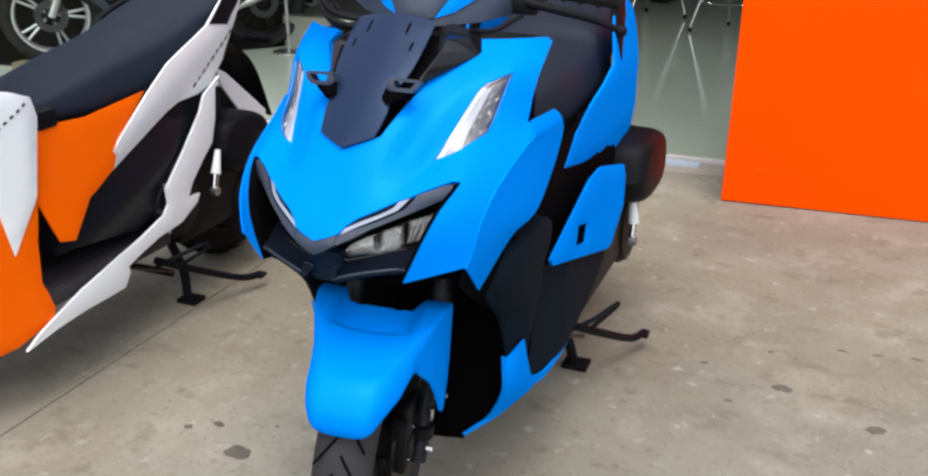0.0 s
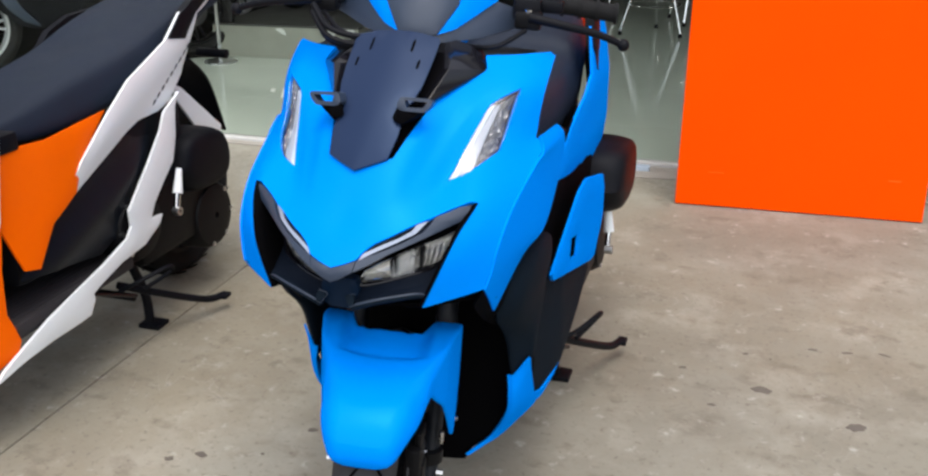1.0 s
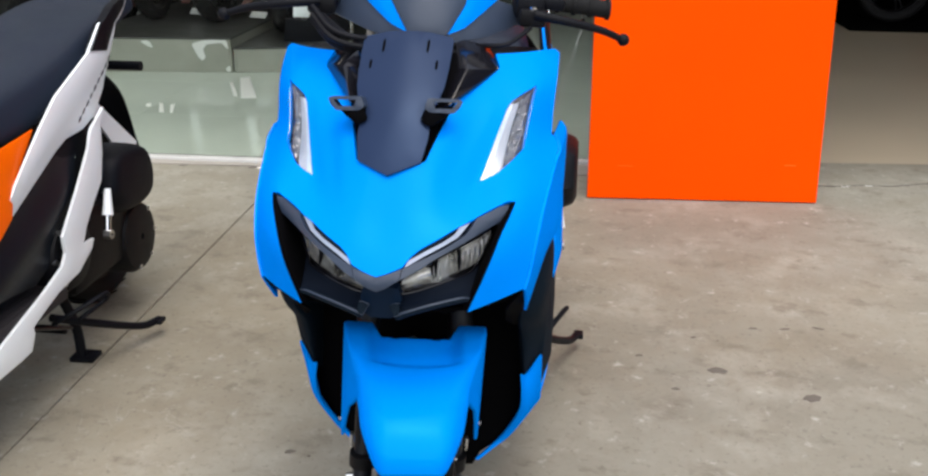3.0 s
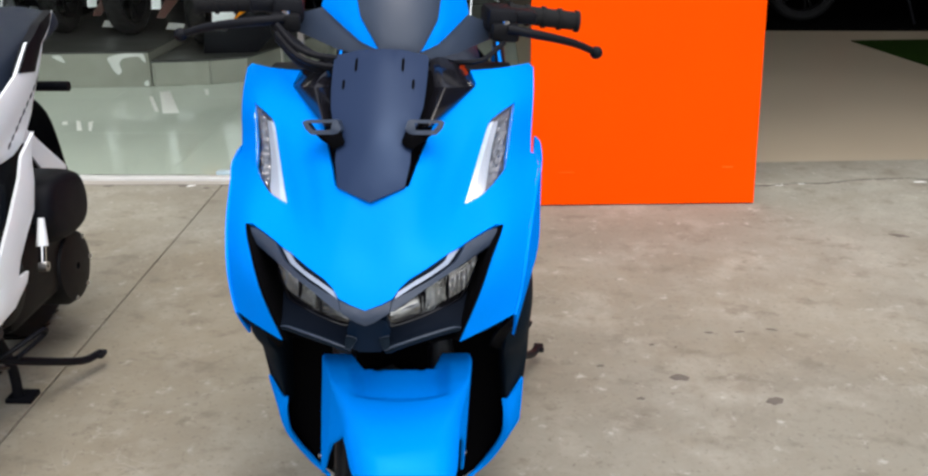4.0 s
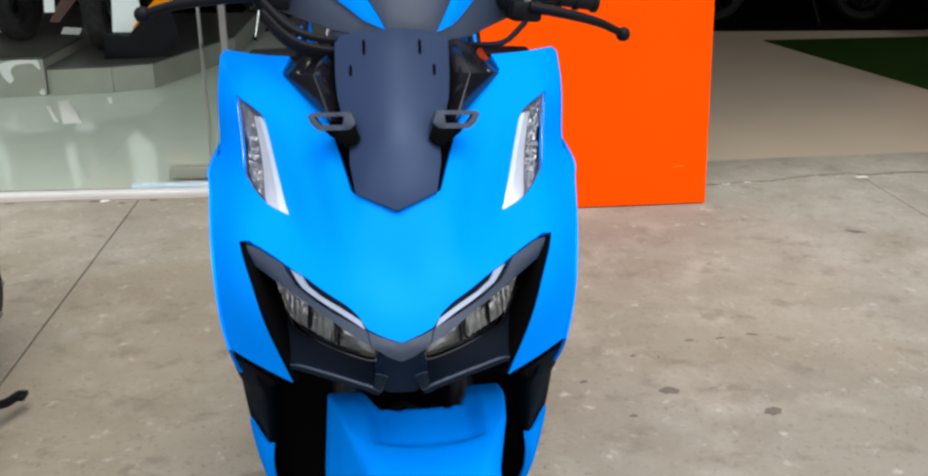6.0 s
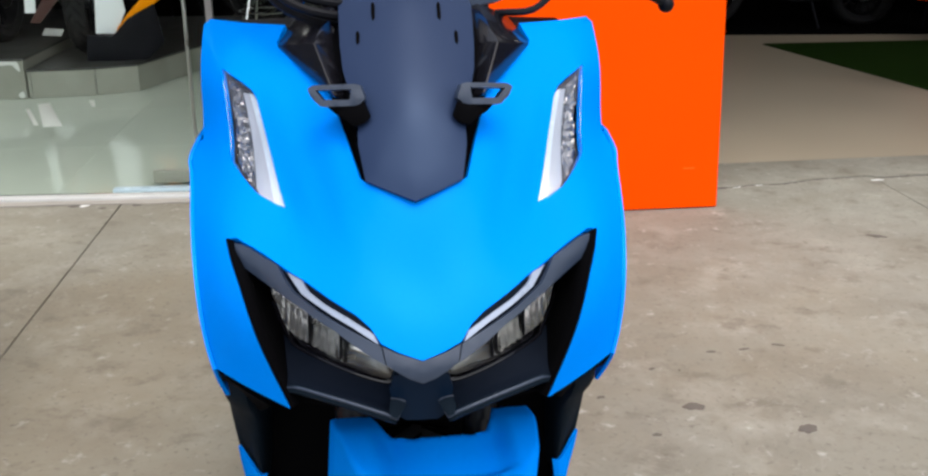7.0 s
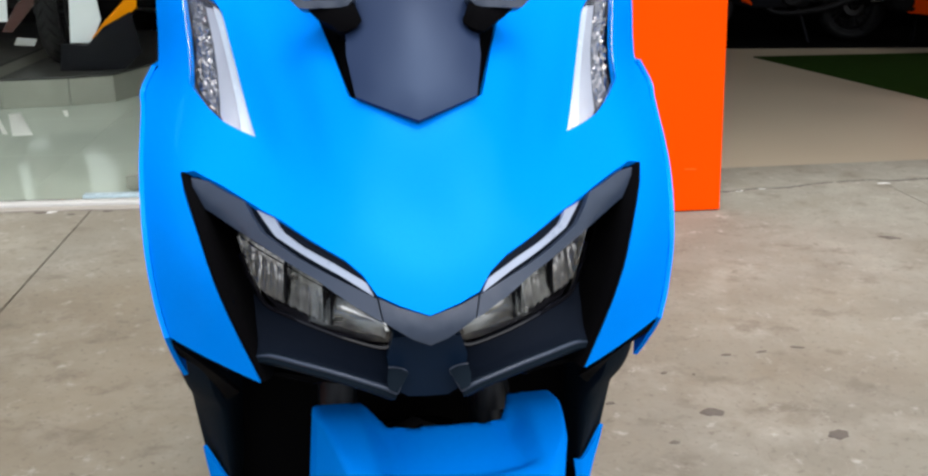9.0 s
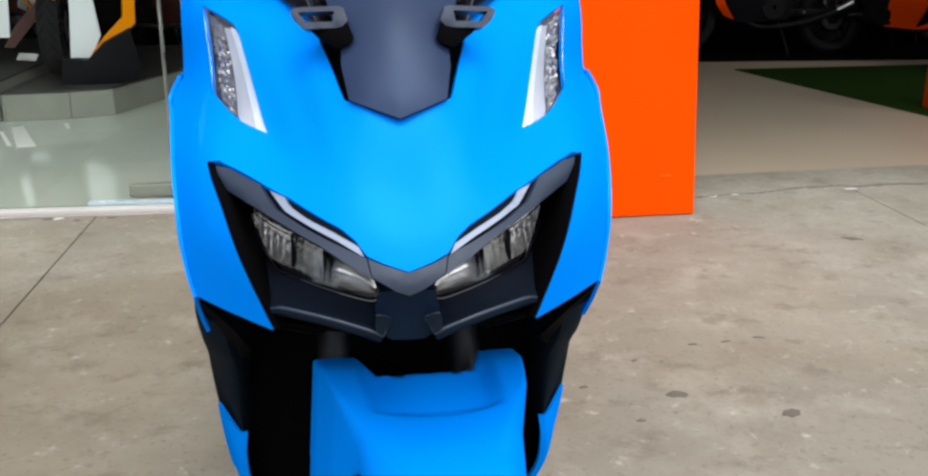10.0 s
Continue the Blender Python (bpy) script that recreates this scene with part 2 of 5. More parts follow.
def box(lo, hi, bevel=0.004, bm=None, m=None):
    """A bevelled block between two corners."""
    tmp = bmesh.new()
    bmesh.ops.create_cube(tmp, size=1)
    for v in tmp.verts:
        v.co = Vector([lo[i] + (v.co[i] + 0.5) * (hi[i] - lo[i]) for i in range(3)])
    if bevel:
        bmesh.ops.bevel(tmp, geom=list(tmp.edges), offset=bevel, segments=2, affect="EDGES", profile=0.5)
    if m is not None:
        tmp.transform(m)
    if bm is None:
        return tmp
    me = bpy.data.meshes.new("tmp")
    tmp.to_mesh(me)
    tmp.free()
    bm.from_mesh(me)
    bpy.data.meshes.remove(me)
    return bm


def turned(profile, centre, axis="x", k=48, bm=None, closed=True):
    """A body of revolution: profile of (along, radius) turned round an axis through centre."""
    bm = bm or bmesh.new()
    rings = []
    for a, r in profile:
        ring = []
        for j in range(k):
            c, s = math.cos(2 * math.pi * j / k) * r, math.sin(2 * math.pi * j / k) * r
            d = {"x": (a, c, s), "y": (c, a, s), "z": (c, s, a)}[axis]
            ring.append(bm.verts.new(Vector(centre) + Vector(d)))
        rings.append(ring)
    pairs = list(zip(rings, rings[1:])) + ([(rings[-1], rings[0])] if closed else [])
    for a, b in pairs:
        for j in range(k):
            bm.faces.new([a[j], a[(j + 1) % k], b[(j + 1) % k], b[j]])
    if not closed:
        bm.faces.new(rings[0]), bm.faces.new(rings[-1][::-1])
    return bm


def joined(bms):
    """One bmesh out of several."""
    out = bmesh.new()
    for b in bms:
        me = bpy.data.meshes.new("tmp")
        b.to_mesh(me)
        b.free()
        out.from_mesh(me)
        bpy.data.meshes.remove(me)
    return out


def flipped(pts, s):
    return [(s * p[0], *p[1:]) for p in pts]


# ---- ground and building ----
def concrete():
    m = material("weathered_concrete", (0.238, 0.224, 0.178), 0.8, 0.0, 0.2, 1.3, 90, 0.35)
    n, l = m.node_tree.nodes, m.node_tree.links
    b = n["Principled BSDF"]
    base = [k for k in l if k.to_socket == b.inputs["Base Color"]][0].from_socket
    co = n.new("ShaderNodeTexCoord")
    # scale, range, colour, amount, stretch, turn: clouds, dark patches, specks and pale scratches
    for scale, lo, hi, color, amount, stretch, turn in ((0.55, 0.44, 0.62, (0.40, 0.385, 0.333), 0.66, 1, 0), (0.42, 0.48, 0.62, (0.275, 0.225, 0.15), 0.45, 1, 70), (0.8, 0.50, 0.70, (0.19, 0.155, 0.105), 0.5, 1.3, 40), (1.6, 0.46, 0.68, (0.165, 0.140, 0.106), 0.5, 1, 0), (4.5, 0.52, 0.68, (0.42, 0.395, 0.34), 0.4, 1, 0),
                                                        (7.0, 0.55, 0.66, (0.14, 0.118, 0.09), 0.5, 1.4, 25), (19.0, 0.60, 0.70, (0.48, 0.46, 0.42), 0.6, 1, 0),
                                                        (60.0, 0.56, 0.70, (0.12, 0.105, 0.082), 0.6, 1, 0), (14.0, 0.62, 0.68, (0.15, 0.13, 0.10), 0.5, 1.2, 80), (34.0, 0.67, 0.72, (0.09, 0.08, 0.062), 0.6, 1.3, 60), (48.0, 0.66, 0.72, (0.48, 0.46, 0.42), 0.5, 1.6, 15), (5.0, 0.67, 0.72, (0.42, 0.40, 0.36), 0.35, 9, 38),
                                                        (3.0, 0.68, 0.72, (0.42, 0.40, 0.36), 0.35, 12, -50), (6.0, 0.67, 0.72, (0.12, 0.105, 0.085), 0.4, 6, 70)):
        t = n.new("ShaderNodeTexNoise")
        t.inputs["Scale"].default_value, t.inputs["Detail"].default_value, t.inputs["Roughness"].default_value = scale, 8.0, 0.65
        t.inputs["Distortion"].default_value = 0.15
        r = n.new("ShaderNodeMapRange")
        r.inputs["From Min"].default_value, r.inputs["From Max"].default_value, r.inputs["To Max"].default_value = lo, hi, amount
        mp = n.new("ShaderNodeMapping")
        mp.inputs["Location"].default_value = (scale, scale * 2.3, 0)
        mp.inputs["Rotation"].default_value = (0, 0, radians(turn))
        mp.inputs["Scale"].default_value = (1, stretch, 1)
        mx = n.new("ShaderNodeMix")
        mx.data_type = "RGBA"
        mx.inputs[7].default_value = (color[0] * 0.995, color[1] * 1.005, color[2] * 0.975, 1)
        l.new(co.outputs["Object"], mp.inputs[0])
        l.new(mp.outputs[0], t.inputs["Vector"])
        l.new(t.outputs["Fac"], r.inputs["Value"])
        l.new(r.outputs[0], mx.inputs[0])
        l.new(base, mx.inputs[6])
        base = mx.outputs[2]
    # pale wandering scratches in loose clusters
    vein, mask = n.new("ShaderNodeTexNoise"), n.new("ShaderNodeTexNoise")
    vein.inputs["Scale"].default_value, vein.inputs["Detail"].default_value, vein.inputs["Distortion"].default_value = 7.0, 5.0, 0.8
    mask.inputs["Scale"].default_value, mask.inputs["Detail"].default_value = 2.2, 4.0
    off, mag, thin, some, both, mx = n.new("ShaderNodeMath"), n.new("ShaderNodeMath"), n.new("ShaderNodeMapRange"), n.new("ShaderNodeMapRange"), n.new("ShaderNodeMath"), n.new("ShaderNodeMix")
    off.operation, mag.operation, both.operation, mx.data_type = "SUBTRACT", "ABSOLUTE", "MULTIPLY", "RGBA"
    off.inputs[1].default_value = 0.5
    thin.inputs["From Max"].default_value, thin.inputs["To Min"].default_value, thin.inputs["To Max"].default_value = 0.010, 0.28, 0.0
    some.inputs["From Min"].default_value, some.inputs["From Max"].default_value = 0.50, 0.66
    mx.inputs[7].default_value = (0.50, 0.48, 0.44, 1)
    l.new(co.outputs["Object"], vein.inputs["Vector"])
    l.new(co.outputs["Object"], mask.inputs["Vector"])
    l.new(vein.outputs["Fac"], off.inputs[0])
    l.new(off.outputs[0], mag.inputs[0])
    l.new(mag.outputs[0], thin.inputs["Value"])
    l.new(mask.outputs["Fac"], some.inputs["Value"])
    l.new(thin.outputs[0], both.inputs[0])
    l.new(some.outputs[0], both.inputs[1])
    l.new(both.outputs[0], mx.inputs[0])
    l.new(base, mx.inputs[6])
    l.new(mx.outputs[2], b.inputs["Base Color"])
    return m


CONCRETE = concrete()
DIRT = material("dark_dirt", (0.13, 0.113, 0.094), 0.9, 0.0, 0.3, 20, 200, 0.4)
TILE = material("polished_grey_tile", (0.48, 0.52, 0.45), 0.10, 0.0, 0.08, 2.0, 60, 0.01, 0.0, 0.05)
SHOPFLOOR = material("worn_beige_floor", (0.40, 0.34, 0.245), 0.42, 0.0, 0.14, 1.6, 120, 0.05)
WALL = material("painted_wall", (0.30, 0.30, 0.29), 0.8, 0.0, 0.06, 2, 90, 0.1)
DARKBACK = material("dark_backdrop", (0.07, 0.065, 0.06), 0.8, 0.0, 0.15, 0.3, 20, 0.2)
# back wall, east wall and ceiling: the dimness of the room is put into their colours
DIMWALL = material("dimmed_shop_wall", (0.02, 0.02, 0.02), 0.8, 0.0, 0.1, 2, 90, 0.1)
CEILING = material("dimmed_ceiling", (0.06, 0.06, 0.06), 0.9, 0.0, 0.05, 2, 90, 0.05)
CARPET = material("green_carpet", (0.016, 0.042, 0.005), 0.95, 0.0, 0.35, 30, 600, 0.8, 0.0, 0.05, 0.05)
SILL = material("white_sill_paint", (0.60, 0.60, 0.575), 0.45, 0.0, 0.1, 12, 200, 0.15)
PANELORANGE = material("orange_board_paint", (0.95, 0.076, 0.0), 0.7, 0.0, 0.08, 2.5, 200, 0.04, 0.0, 0.1, 0.02)
PODIUM = material("galvanised_podium_sheet", (0.26, 0.262, 0.22), 0.4, 0.1, 0.25, 5, 200, 0.08)
THRESHOLD = material("pale_worn_concrete", (0.36, 0.335, 0.29), 0.75, 0.0, 0.2, 4, 120, 0.3)
PANE = glass("window_glass", (0.95, 1.0, 0.97), 0.0, 1.13)


ASPHALT = material("dark_asphalt", (0.05, 0.05, 0.05), 0.85, 0.0, 0.2, 2.0, 150, 0.4)


def slab(name, lo, hi, mat, label, bevel=0.0):
    return tagged(link(name, box(lo, hi, bevel), mat, None, "", False), label, "", "", "structure")


# the ground sheet reaches the horizon; three slabs of the forecourt lie on it with open joints
slab("ground", (-2500, -2500, -0.5), (2500, 2500, -0.012), ASPHALT, "dark asphalt ground reaching to the horizon")
for a, b, c in ((-9.0, -0.968, 3.69), (-0.963, 1.9775, 4.2), (1.9805, 9.0, 4.6)):
    slab("pavement", (a, -1.8, -0.2), (b, c, 0.0), CONCRETE, "weathered concrete forecourt slab with stains", 0.002)
slab("floor_tile", (-9.0, 3.69, -0.2), (0.36, 12.0, -0.001), TILE, "polished pale green-grey shop floor")
slab("floor", (0.362, 3.92, -0.2), (9.0, 12.0, 0.006), SHOPFLOOR, "worn beige shop floor behind the open doorway")
slab("trim", (-9.0, 3.695, 0.0), (-0.60, 3.75, 0.017), SILL, "white painted sill under the shop window", 0.004)
slab("trim", (-0.60, 3.845, 0.0), (0.36, 3.895, 0.022), SILL, "white painted sill under the glass door", 0.004)
slab("wall_north", (-9.2, 12.0, 0), (9.2, 12.2, 3.4), DIMWALL, "back wall of the showroom, coloured dark to keep the room dim")
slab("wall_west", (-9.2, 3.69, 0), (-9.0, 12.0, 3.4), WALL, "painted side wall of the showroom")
slab("wall_east", (9.0, 3.69, 0), (9.2, 12.0, 3.4), DIMWALL, "side wall of the showroom, coloured dark to keep the room dim")
slab("ceiling", (-9.2, 3.5, 3.4), (9.2, 12.2, 3.6), CEILING, "plain showroom ceiling, coloured dark to keep the room dim")
slab("wall_south", (-9.2, 3.55, 2.7), (9.2, 3.75, 3.4), WALL, "painted lintel over the shop front")
# added wall behind the camera, dark so that the panes reflect little
slab("backdrop", (-60, -22.3, 0), (60, -22, 5.0), DARKBACK, "unseen dark backdrop added for the glass to reflect")


def window(name, x0, x1, y, label):
    w = tagged(thing(name, ((x0 + x1) / 2, y, 0.02), label, "", "", "structure"), label)
    h = (x1 - x0) / 2
    g = part("pane", box((-h, -0.005, 0.004), (h, 0.005, 2.68), 0.0015), PANE, w, "", False)
    g.visible_shadow = False
    return w, h


w, h = window("window_1", -9.0, -0.60, 3.72, "large fixed shop window of clear glass")
part("edge_profile", box((h - 0.012, -0.016, 0), (h + 0.012, 0.016, 2.68), 0.003), METAL, w, "slim brushed metal edge profile", False)
w, h = window("window_2", -0.72, 0.36, 3.87, "sliding clear glass door panel")
part("edge_profile", box((-h, -0.010, 0), (-h + 0.012, 0.010, 2.68), 0.003), METAL, w, "thin metal edge profile", False)
part("bottom_clamp", box((-h - 0.165, -0.02, 0.003), (-h + 0.30, 0.02, 0.048), 0.004), PODIUM, w, "dull grey metal bottom clamp", False)
part("track", box((-h - 0.30, -0.105, -0.019), (-h + 0.9, -0.065, 0.004), 0.003), GUIDE, w, "low pale door track", False)

# orange board leaning in front of the doorway
board = thing("display_board", (0.763, 3.43, 0.0), "flat bright orange painted display board standing on the concrete", "board", turn=2.7)
board.matrix_world = pose(0.763, 3.43, 0.003, -7, 0, 2.7)
part("face", box((-0.443, -0.012, 0.0), (0.443, 0.012, 1.9), 0.003), PANELORANGE, board, "", False)
SCUFF = material("pale_orange_scuff", (1.0, 0.125, 0.008), 0.7, 0.0, 0.2, 30, 300, 0.1, 0.0, 0.1, 0.05)
for x, z, w, h in ((-0.30, 0.128, 0.030, 0.004), (0.33, 0.142, 0.022, 0.006)):
    part("scuff", box((x - w, -0.0135, z), (x + w, -0.0118, z + h), 0.0006), SCUFF, board, "pale scuff in the orange paint", False)
for zz in (0.25, 0.85, 1.45):
    part("batten", box((-0.40, 0.013, zz), (0.40, 0.04, zz + 0.05), 0.003), PANELORANGE, board, "", False)


def blob(name, x, y, r, stretch, seed, mat, label, turn=0):
    rnd = random.Random(seed)
    bm = bmesh.new()
    k = 34
    w = [1 + rnd.uniform(-0.5, 0.5) for _ in range(k)]
    for _ in range(2):
        w = [(w[i - 1] + w[i] + w[(i + 1) % k]) / 3 for i in range(k)]
    c, s = math.cos(radians(turn)), math.sin(radians(turn))
    ring = []
    for i in range(k):
        a = 2 * math.pi * i / k
        u, v = r * w[i] * stretch * math.cos(a), r * w[i] * math.sin(a)
        ring.append((x + c * u - s * v, y + s * u + c * v))
    low = [bm.verts.new((*p, 0.0004)) for p in ring]
    top = [bm.verts.new((x + (p[0] - x) * 0.93, y + (p[1] - y) * 0.93, 0.0016)) for p in ring]
    for i in range(k):
        j = (i + 1) % k
        bm.faces.new([low[i], low[j], top[j], top[i]])
    bm.faces.new(top)
    return tagged(link(name, bm, mat, None), label, "stain", "stains on the concrete")


STAINS = ((0.660, 2.054, 0.015, 1.4), (0.875, 1.940, 0.018, 1.3), (1.637, 3.093, 0.014, 2.0),
          (-0.428, 1.323, 0.024, 1.2), (-0.593, 1.366, 0.008, 1.3), (-0.536, 1.400, 0.009, 1.6),
          (-0.338, 1.562, 0.007, 1.6), (-0.290, 1.551, 0.004, 1.1), (-0.404, 1.442, 0.004, 1.2), (0.616, 2.236, 0.004, 2.0), (0.680, 2.223, 0.003, 1.0),
          (0.790, 2.312, 0.005, 2.2), (0.878, 2.319, 0.004, 4.0), (0.973, 2.335, 0.0035, 4.5), (0.460, 2.112, 0.005, 2.0), (0.543, 1.946, 0.005, 1.8))
for i, (x, y, r, st) in enumerate(STAINS):
    blob("floor_stain", x, y, r, st, i, DIRT, "small dark dried stain on the concrete", 20 * math.sin(i * 2.3))


# ---- scooters ----
# surfaces of the front: (x, z, y), symmetric in x
COWL_BASE = skin(((0, .689, 1.0025), (0, .742, 1.056), (0, .803, 1.107), (.045, .700, 1.0145), (.12, .745, 1.0785), (.182, .76, 1.129), (.128, .783, 1.157),
             (.161, .796, 1.18), (.2, .893, 1.308), (.046, .82, 1.126), (.14, .92, 1.324), (.23, .935, 1.419), (.235, .813, 1.32), (.195, .636, 1.105), (.122, .622, 1.046)))


def beside(q, a, b, width):
    """1 on the line from a to b, falling off to its sides; the same left and right."""
    p, a, b = np.stack([np.abs(q[:, 0]), q[:, 1]], 1), np.array(a), np.array(b)
    d = b - a
    t = np.clip((p - a) @ d / (d @ d), 0, 1)
    return np.exp(-(np.linalg.norm(p - a - t[:, None] * d, axis=1) / width) ** 2)


def COWL(q):
    """The cowl with its soft ridges and the hollow under the turn signals."""
    return COWL_BASE(q) - .0040 * beside(q, (.138, .875), (.104, .790), .010) - .0038 * beside(q, (.082, .850), (.064, .780), .012) + .0024 * beside(q, (.124, .783), (.100, .758), .012)


LAMP = skin(((0, .684, 1.022), (0, .659, 1.02), (0, .629, 1.02), (.021, .623, 1.018), (.124, .635, 1.045), (.026, .672, 1.02), (.148, .688, 1.12), (.12, .741, 1.092), (.182, .76, 1.135)))
BROW = skin(((0, .689, 1.0072), (0, .667, 1.0025), (.046, .71, 1.026), (.09, .734, 1.0577), (.128, .749, 1.092), (.182, .76, 1.1334), (.032, .683, 1.006), (.0767, .7, 1.032), (.125, .714, 1.074), (.16, .733, 1.109)))
SCREEN = skin(((0, .803, 1.103), (.05, .819, 1.124), (.06, .863, 1.172), (.07, .89, 1.205), (0, .88, 1.176), (.068, .965, 1.305), (0, .972, 1.291), (.08, .94, 1.275)))
BARS = skin(((0, .966, 1.308), (.033, .977, 1.317), (.115, 1.024, 1.415), (0, 1.06, 1.350), (.05, 1.06, 1.368), (.17, .985, 1.43), (.11, .965, 1.37), (.0, 1.12, 1.42)))
STEER = 10.5
NOSE_EDGE = [(0, 0.6888), (0.021, 0.6950), (0.036, 0.7010), (0.0455, 0.7125), (0.058, 0.7209), (0.0815, 0.7310), (0.104, 0.7414), (0.128, 0.7493), (0.155, 0.7590), (0.172, 0.7642), (0.184, 0.7615)]


def steering():
    """Turns what is built straight ahead round the steering axis."""
    a = Vector((0, 1.475, .977))
    d = (a - Vector((0, 1.28, .52))).normalized()
    return Matrix.Translation(a) @ Matrix.Rotation(radians(STEER), 4, d) @ Matrix.Translation(-a)


def cowling(s, paint, label):
    outline = NOSE_EDGE + [(.179, .750), (.169, .731), (.157, .700), (.144, .668), (.124, .621), (.155, .627), (.199, .634), (.206, .66), (.213, .70), (.2225, .745), (.235, .785),
                           (.2405, .797), (.235, .812), (.228, .818), (.229, .85), (.233, .9), (.234, .93), (.226, .937), (.2, .938), (.133, .938), (.142, .921), (.103, .905), (.085, .888),
                           (.065, .85), (.052, .82), (0, .803)]
    wink = [(.202, .896), (.181, .888), (.166, .880), (.160, .872), (.133, .797), (.127, .7835), (.139, .7875), (.155, .794), (.166, .8005), (.1885, .8146)]
    cowl = part("front_cowl", sheet(mirrored(outline), front(COWL), .011, .007, .0003, (wink, [(-a, b) for a, b in wink])), paint, s, label)
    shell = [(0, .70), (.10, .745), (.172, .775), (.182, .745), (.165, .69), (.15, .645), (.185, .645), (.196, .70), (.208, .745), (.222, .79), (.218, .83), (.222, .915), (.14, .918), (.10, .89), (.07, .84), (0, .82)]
    part("inner_frame", sheet(mirrored(shell), front(COWL, -.028), .016, .003, 0), SHADEBLACK, s)
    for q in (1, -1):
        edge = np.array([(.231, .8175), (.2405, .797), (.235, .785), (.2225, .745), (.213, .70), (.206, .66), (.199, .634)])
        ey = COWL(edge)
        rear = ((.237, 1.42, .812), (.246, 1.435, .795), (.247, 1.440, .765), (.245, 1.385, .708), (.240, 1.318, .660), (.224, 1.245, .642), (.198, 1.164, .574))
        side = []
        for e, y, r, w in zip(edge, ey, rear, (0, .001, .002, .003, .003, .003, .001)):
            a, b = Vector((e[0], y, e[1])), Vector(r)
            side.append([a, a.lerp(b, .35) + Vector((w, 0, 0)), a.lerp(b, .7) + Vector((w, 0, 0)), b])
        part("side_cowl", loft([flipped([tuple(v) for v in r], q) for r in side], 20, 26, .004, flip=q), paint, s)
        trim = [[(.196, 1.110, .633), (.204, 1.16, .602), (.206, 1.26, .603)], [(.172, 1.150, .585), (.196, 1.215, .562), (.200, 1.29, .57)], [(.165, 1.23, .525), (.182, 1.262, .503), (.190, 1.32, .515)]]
        part("cowl_trim", loft([flipped(r, q) for r in trim], 12, 12, .004, flip=q), SHADEBLACK, s, "black trim under the cowl")
        wk = part("turn_signal", sheet([(q * (.163 + 1.28 * (a - .163) + .5 * max(0, a - .160) + (.010 if a > .150 and b < .83 else 0)), .84 + 1.08 * (b - .84)) for a, b in soften(wink, .15)], front(COWL, -.0135), .008, .004, .001), GLOSS, s, "clear turn signal with a white light guide")
        guide = [(.1280, .7845), (.1385, .788), (.1660, .866), (.1705, .8785), (.1645, .8765), (.1605, .870), (.1342, .798)]
        part("light_guide", sheet([(q * a, b) for a, b in guide], front(COWL, -.004), .006, .008, .001), GUIDE, wk, "white light guide strip")
        frost = [(.1392, .789), (.1548, .7955), (.1595, .801), (.1795, .8790), (.1725, .8785), (.1672, .866)]
        part("frosted_panel", sheet([(q * a, b) for a, b in frost], front(COWL, -.007), .006, .005, .001), FROST, wk, "frosted grey panel beside the light guide")
        cells = front(COWL, -.009)

        def facets(p):
            v, n = cells(p)
            u = np.abs(p[:, 0])
            wave = .0018 * np.sin(900 * u + 300 * p[:, 1]) * np.sin(700 * p[:, 1]) + .0010 * np.sin(1500 * p[:, 1] + 700 * u)
            return v + n * wave[:, None], n
        part("reflector_cell", sheet([(q * a, b) for a, b in ((.1815, .8815), (.1995, .8925), (.1868, .8165), (.1665, .803), (.1615, .801))], facets, .0025, .004, 0), ALLOYDARK, wk, "faceted bright reflector", False)
        ins = [(a * .994 + .001, b + (.0006 if b < .84 else -.001)) for a, b in wink]
        part("clear_cover", sheet([(q * a, b) for a, b in ins], front(COWL, -.001), .01, .0015, .0005), LENS, wk).visible_shadow = False
    return cowl


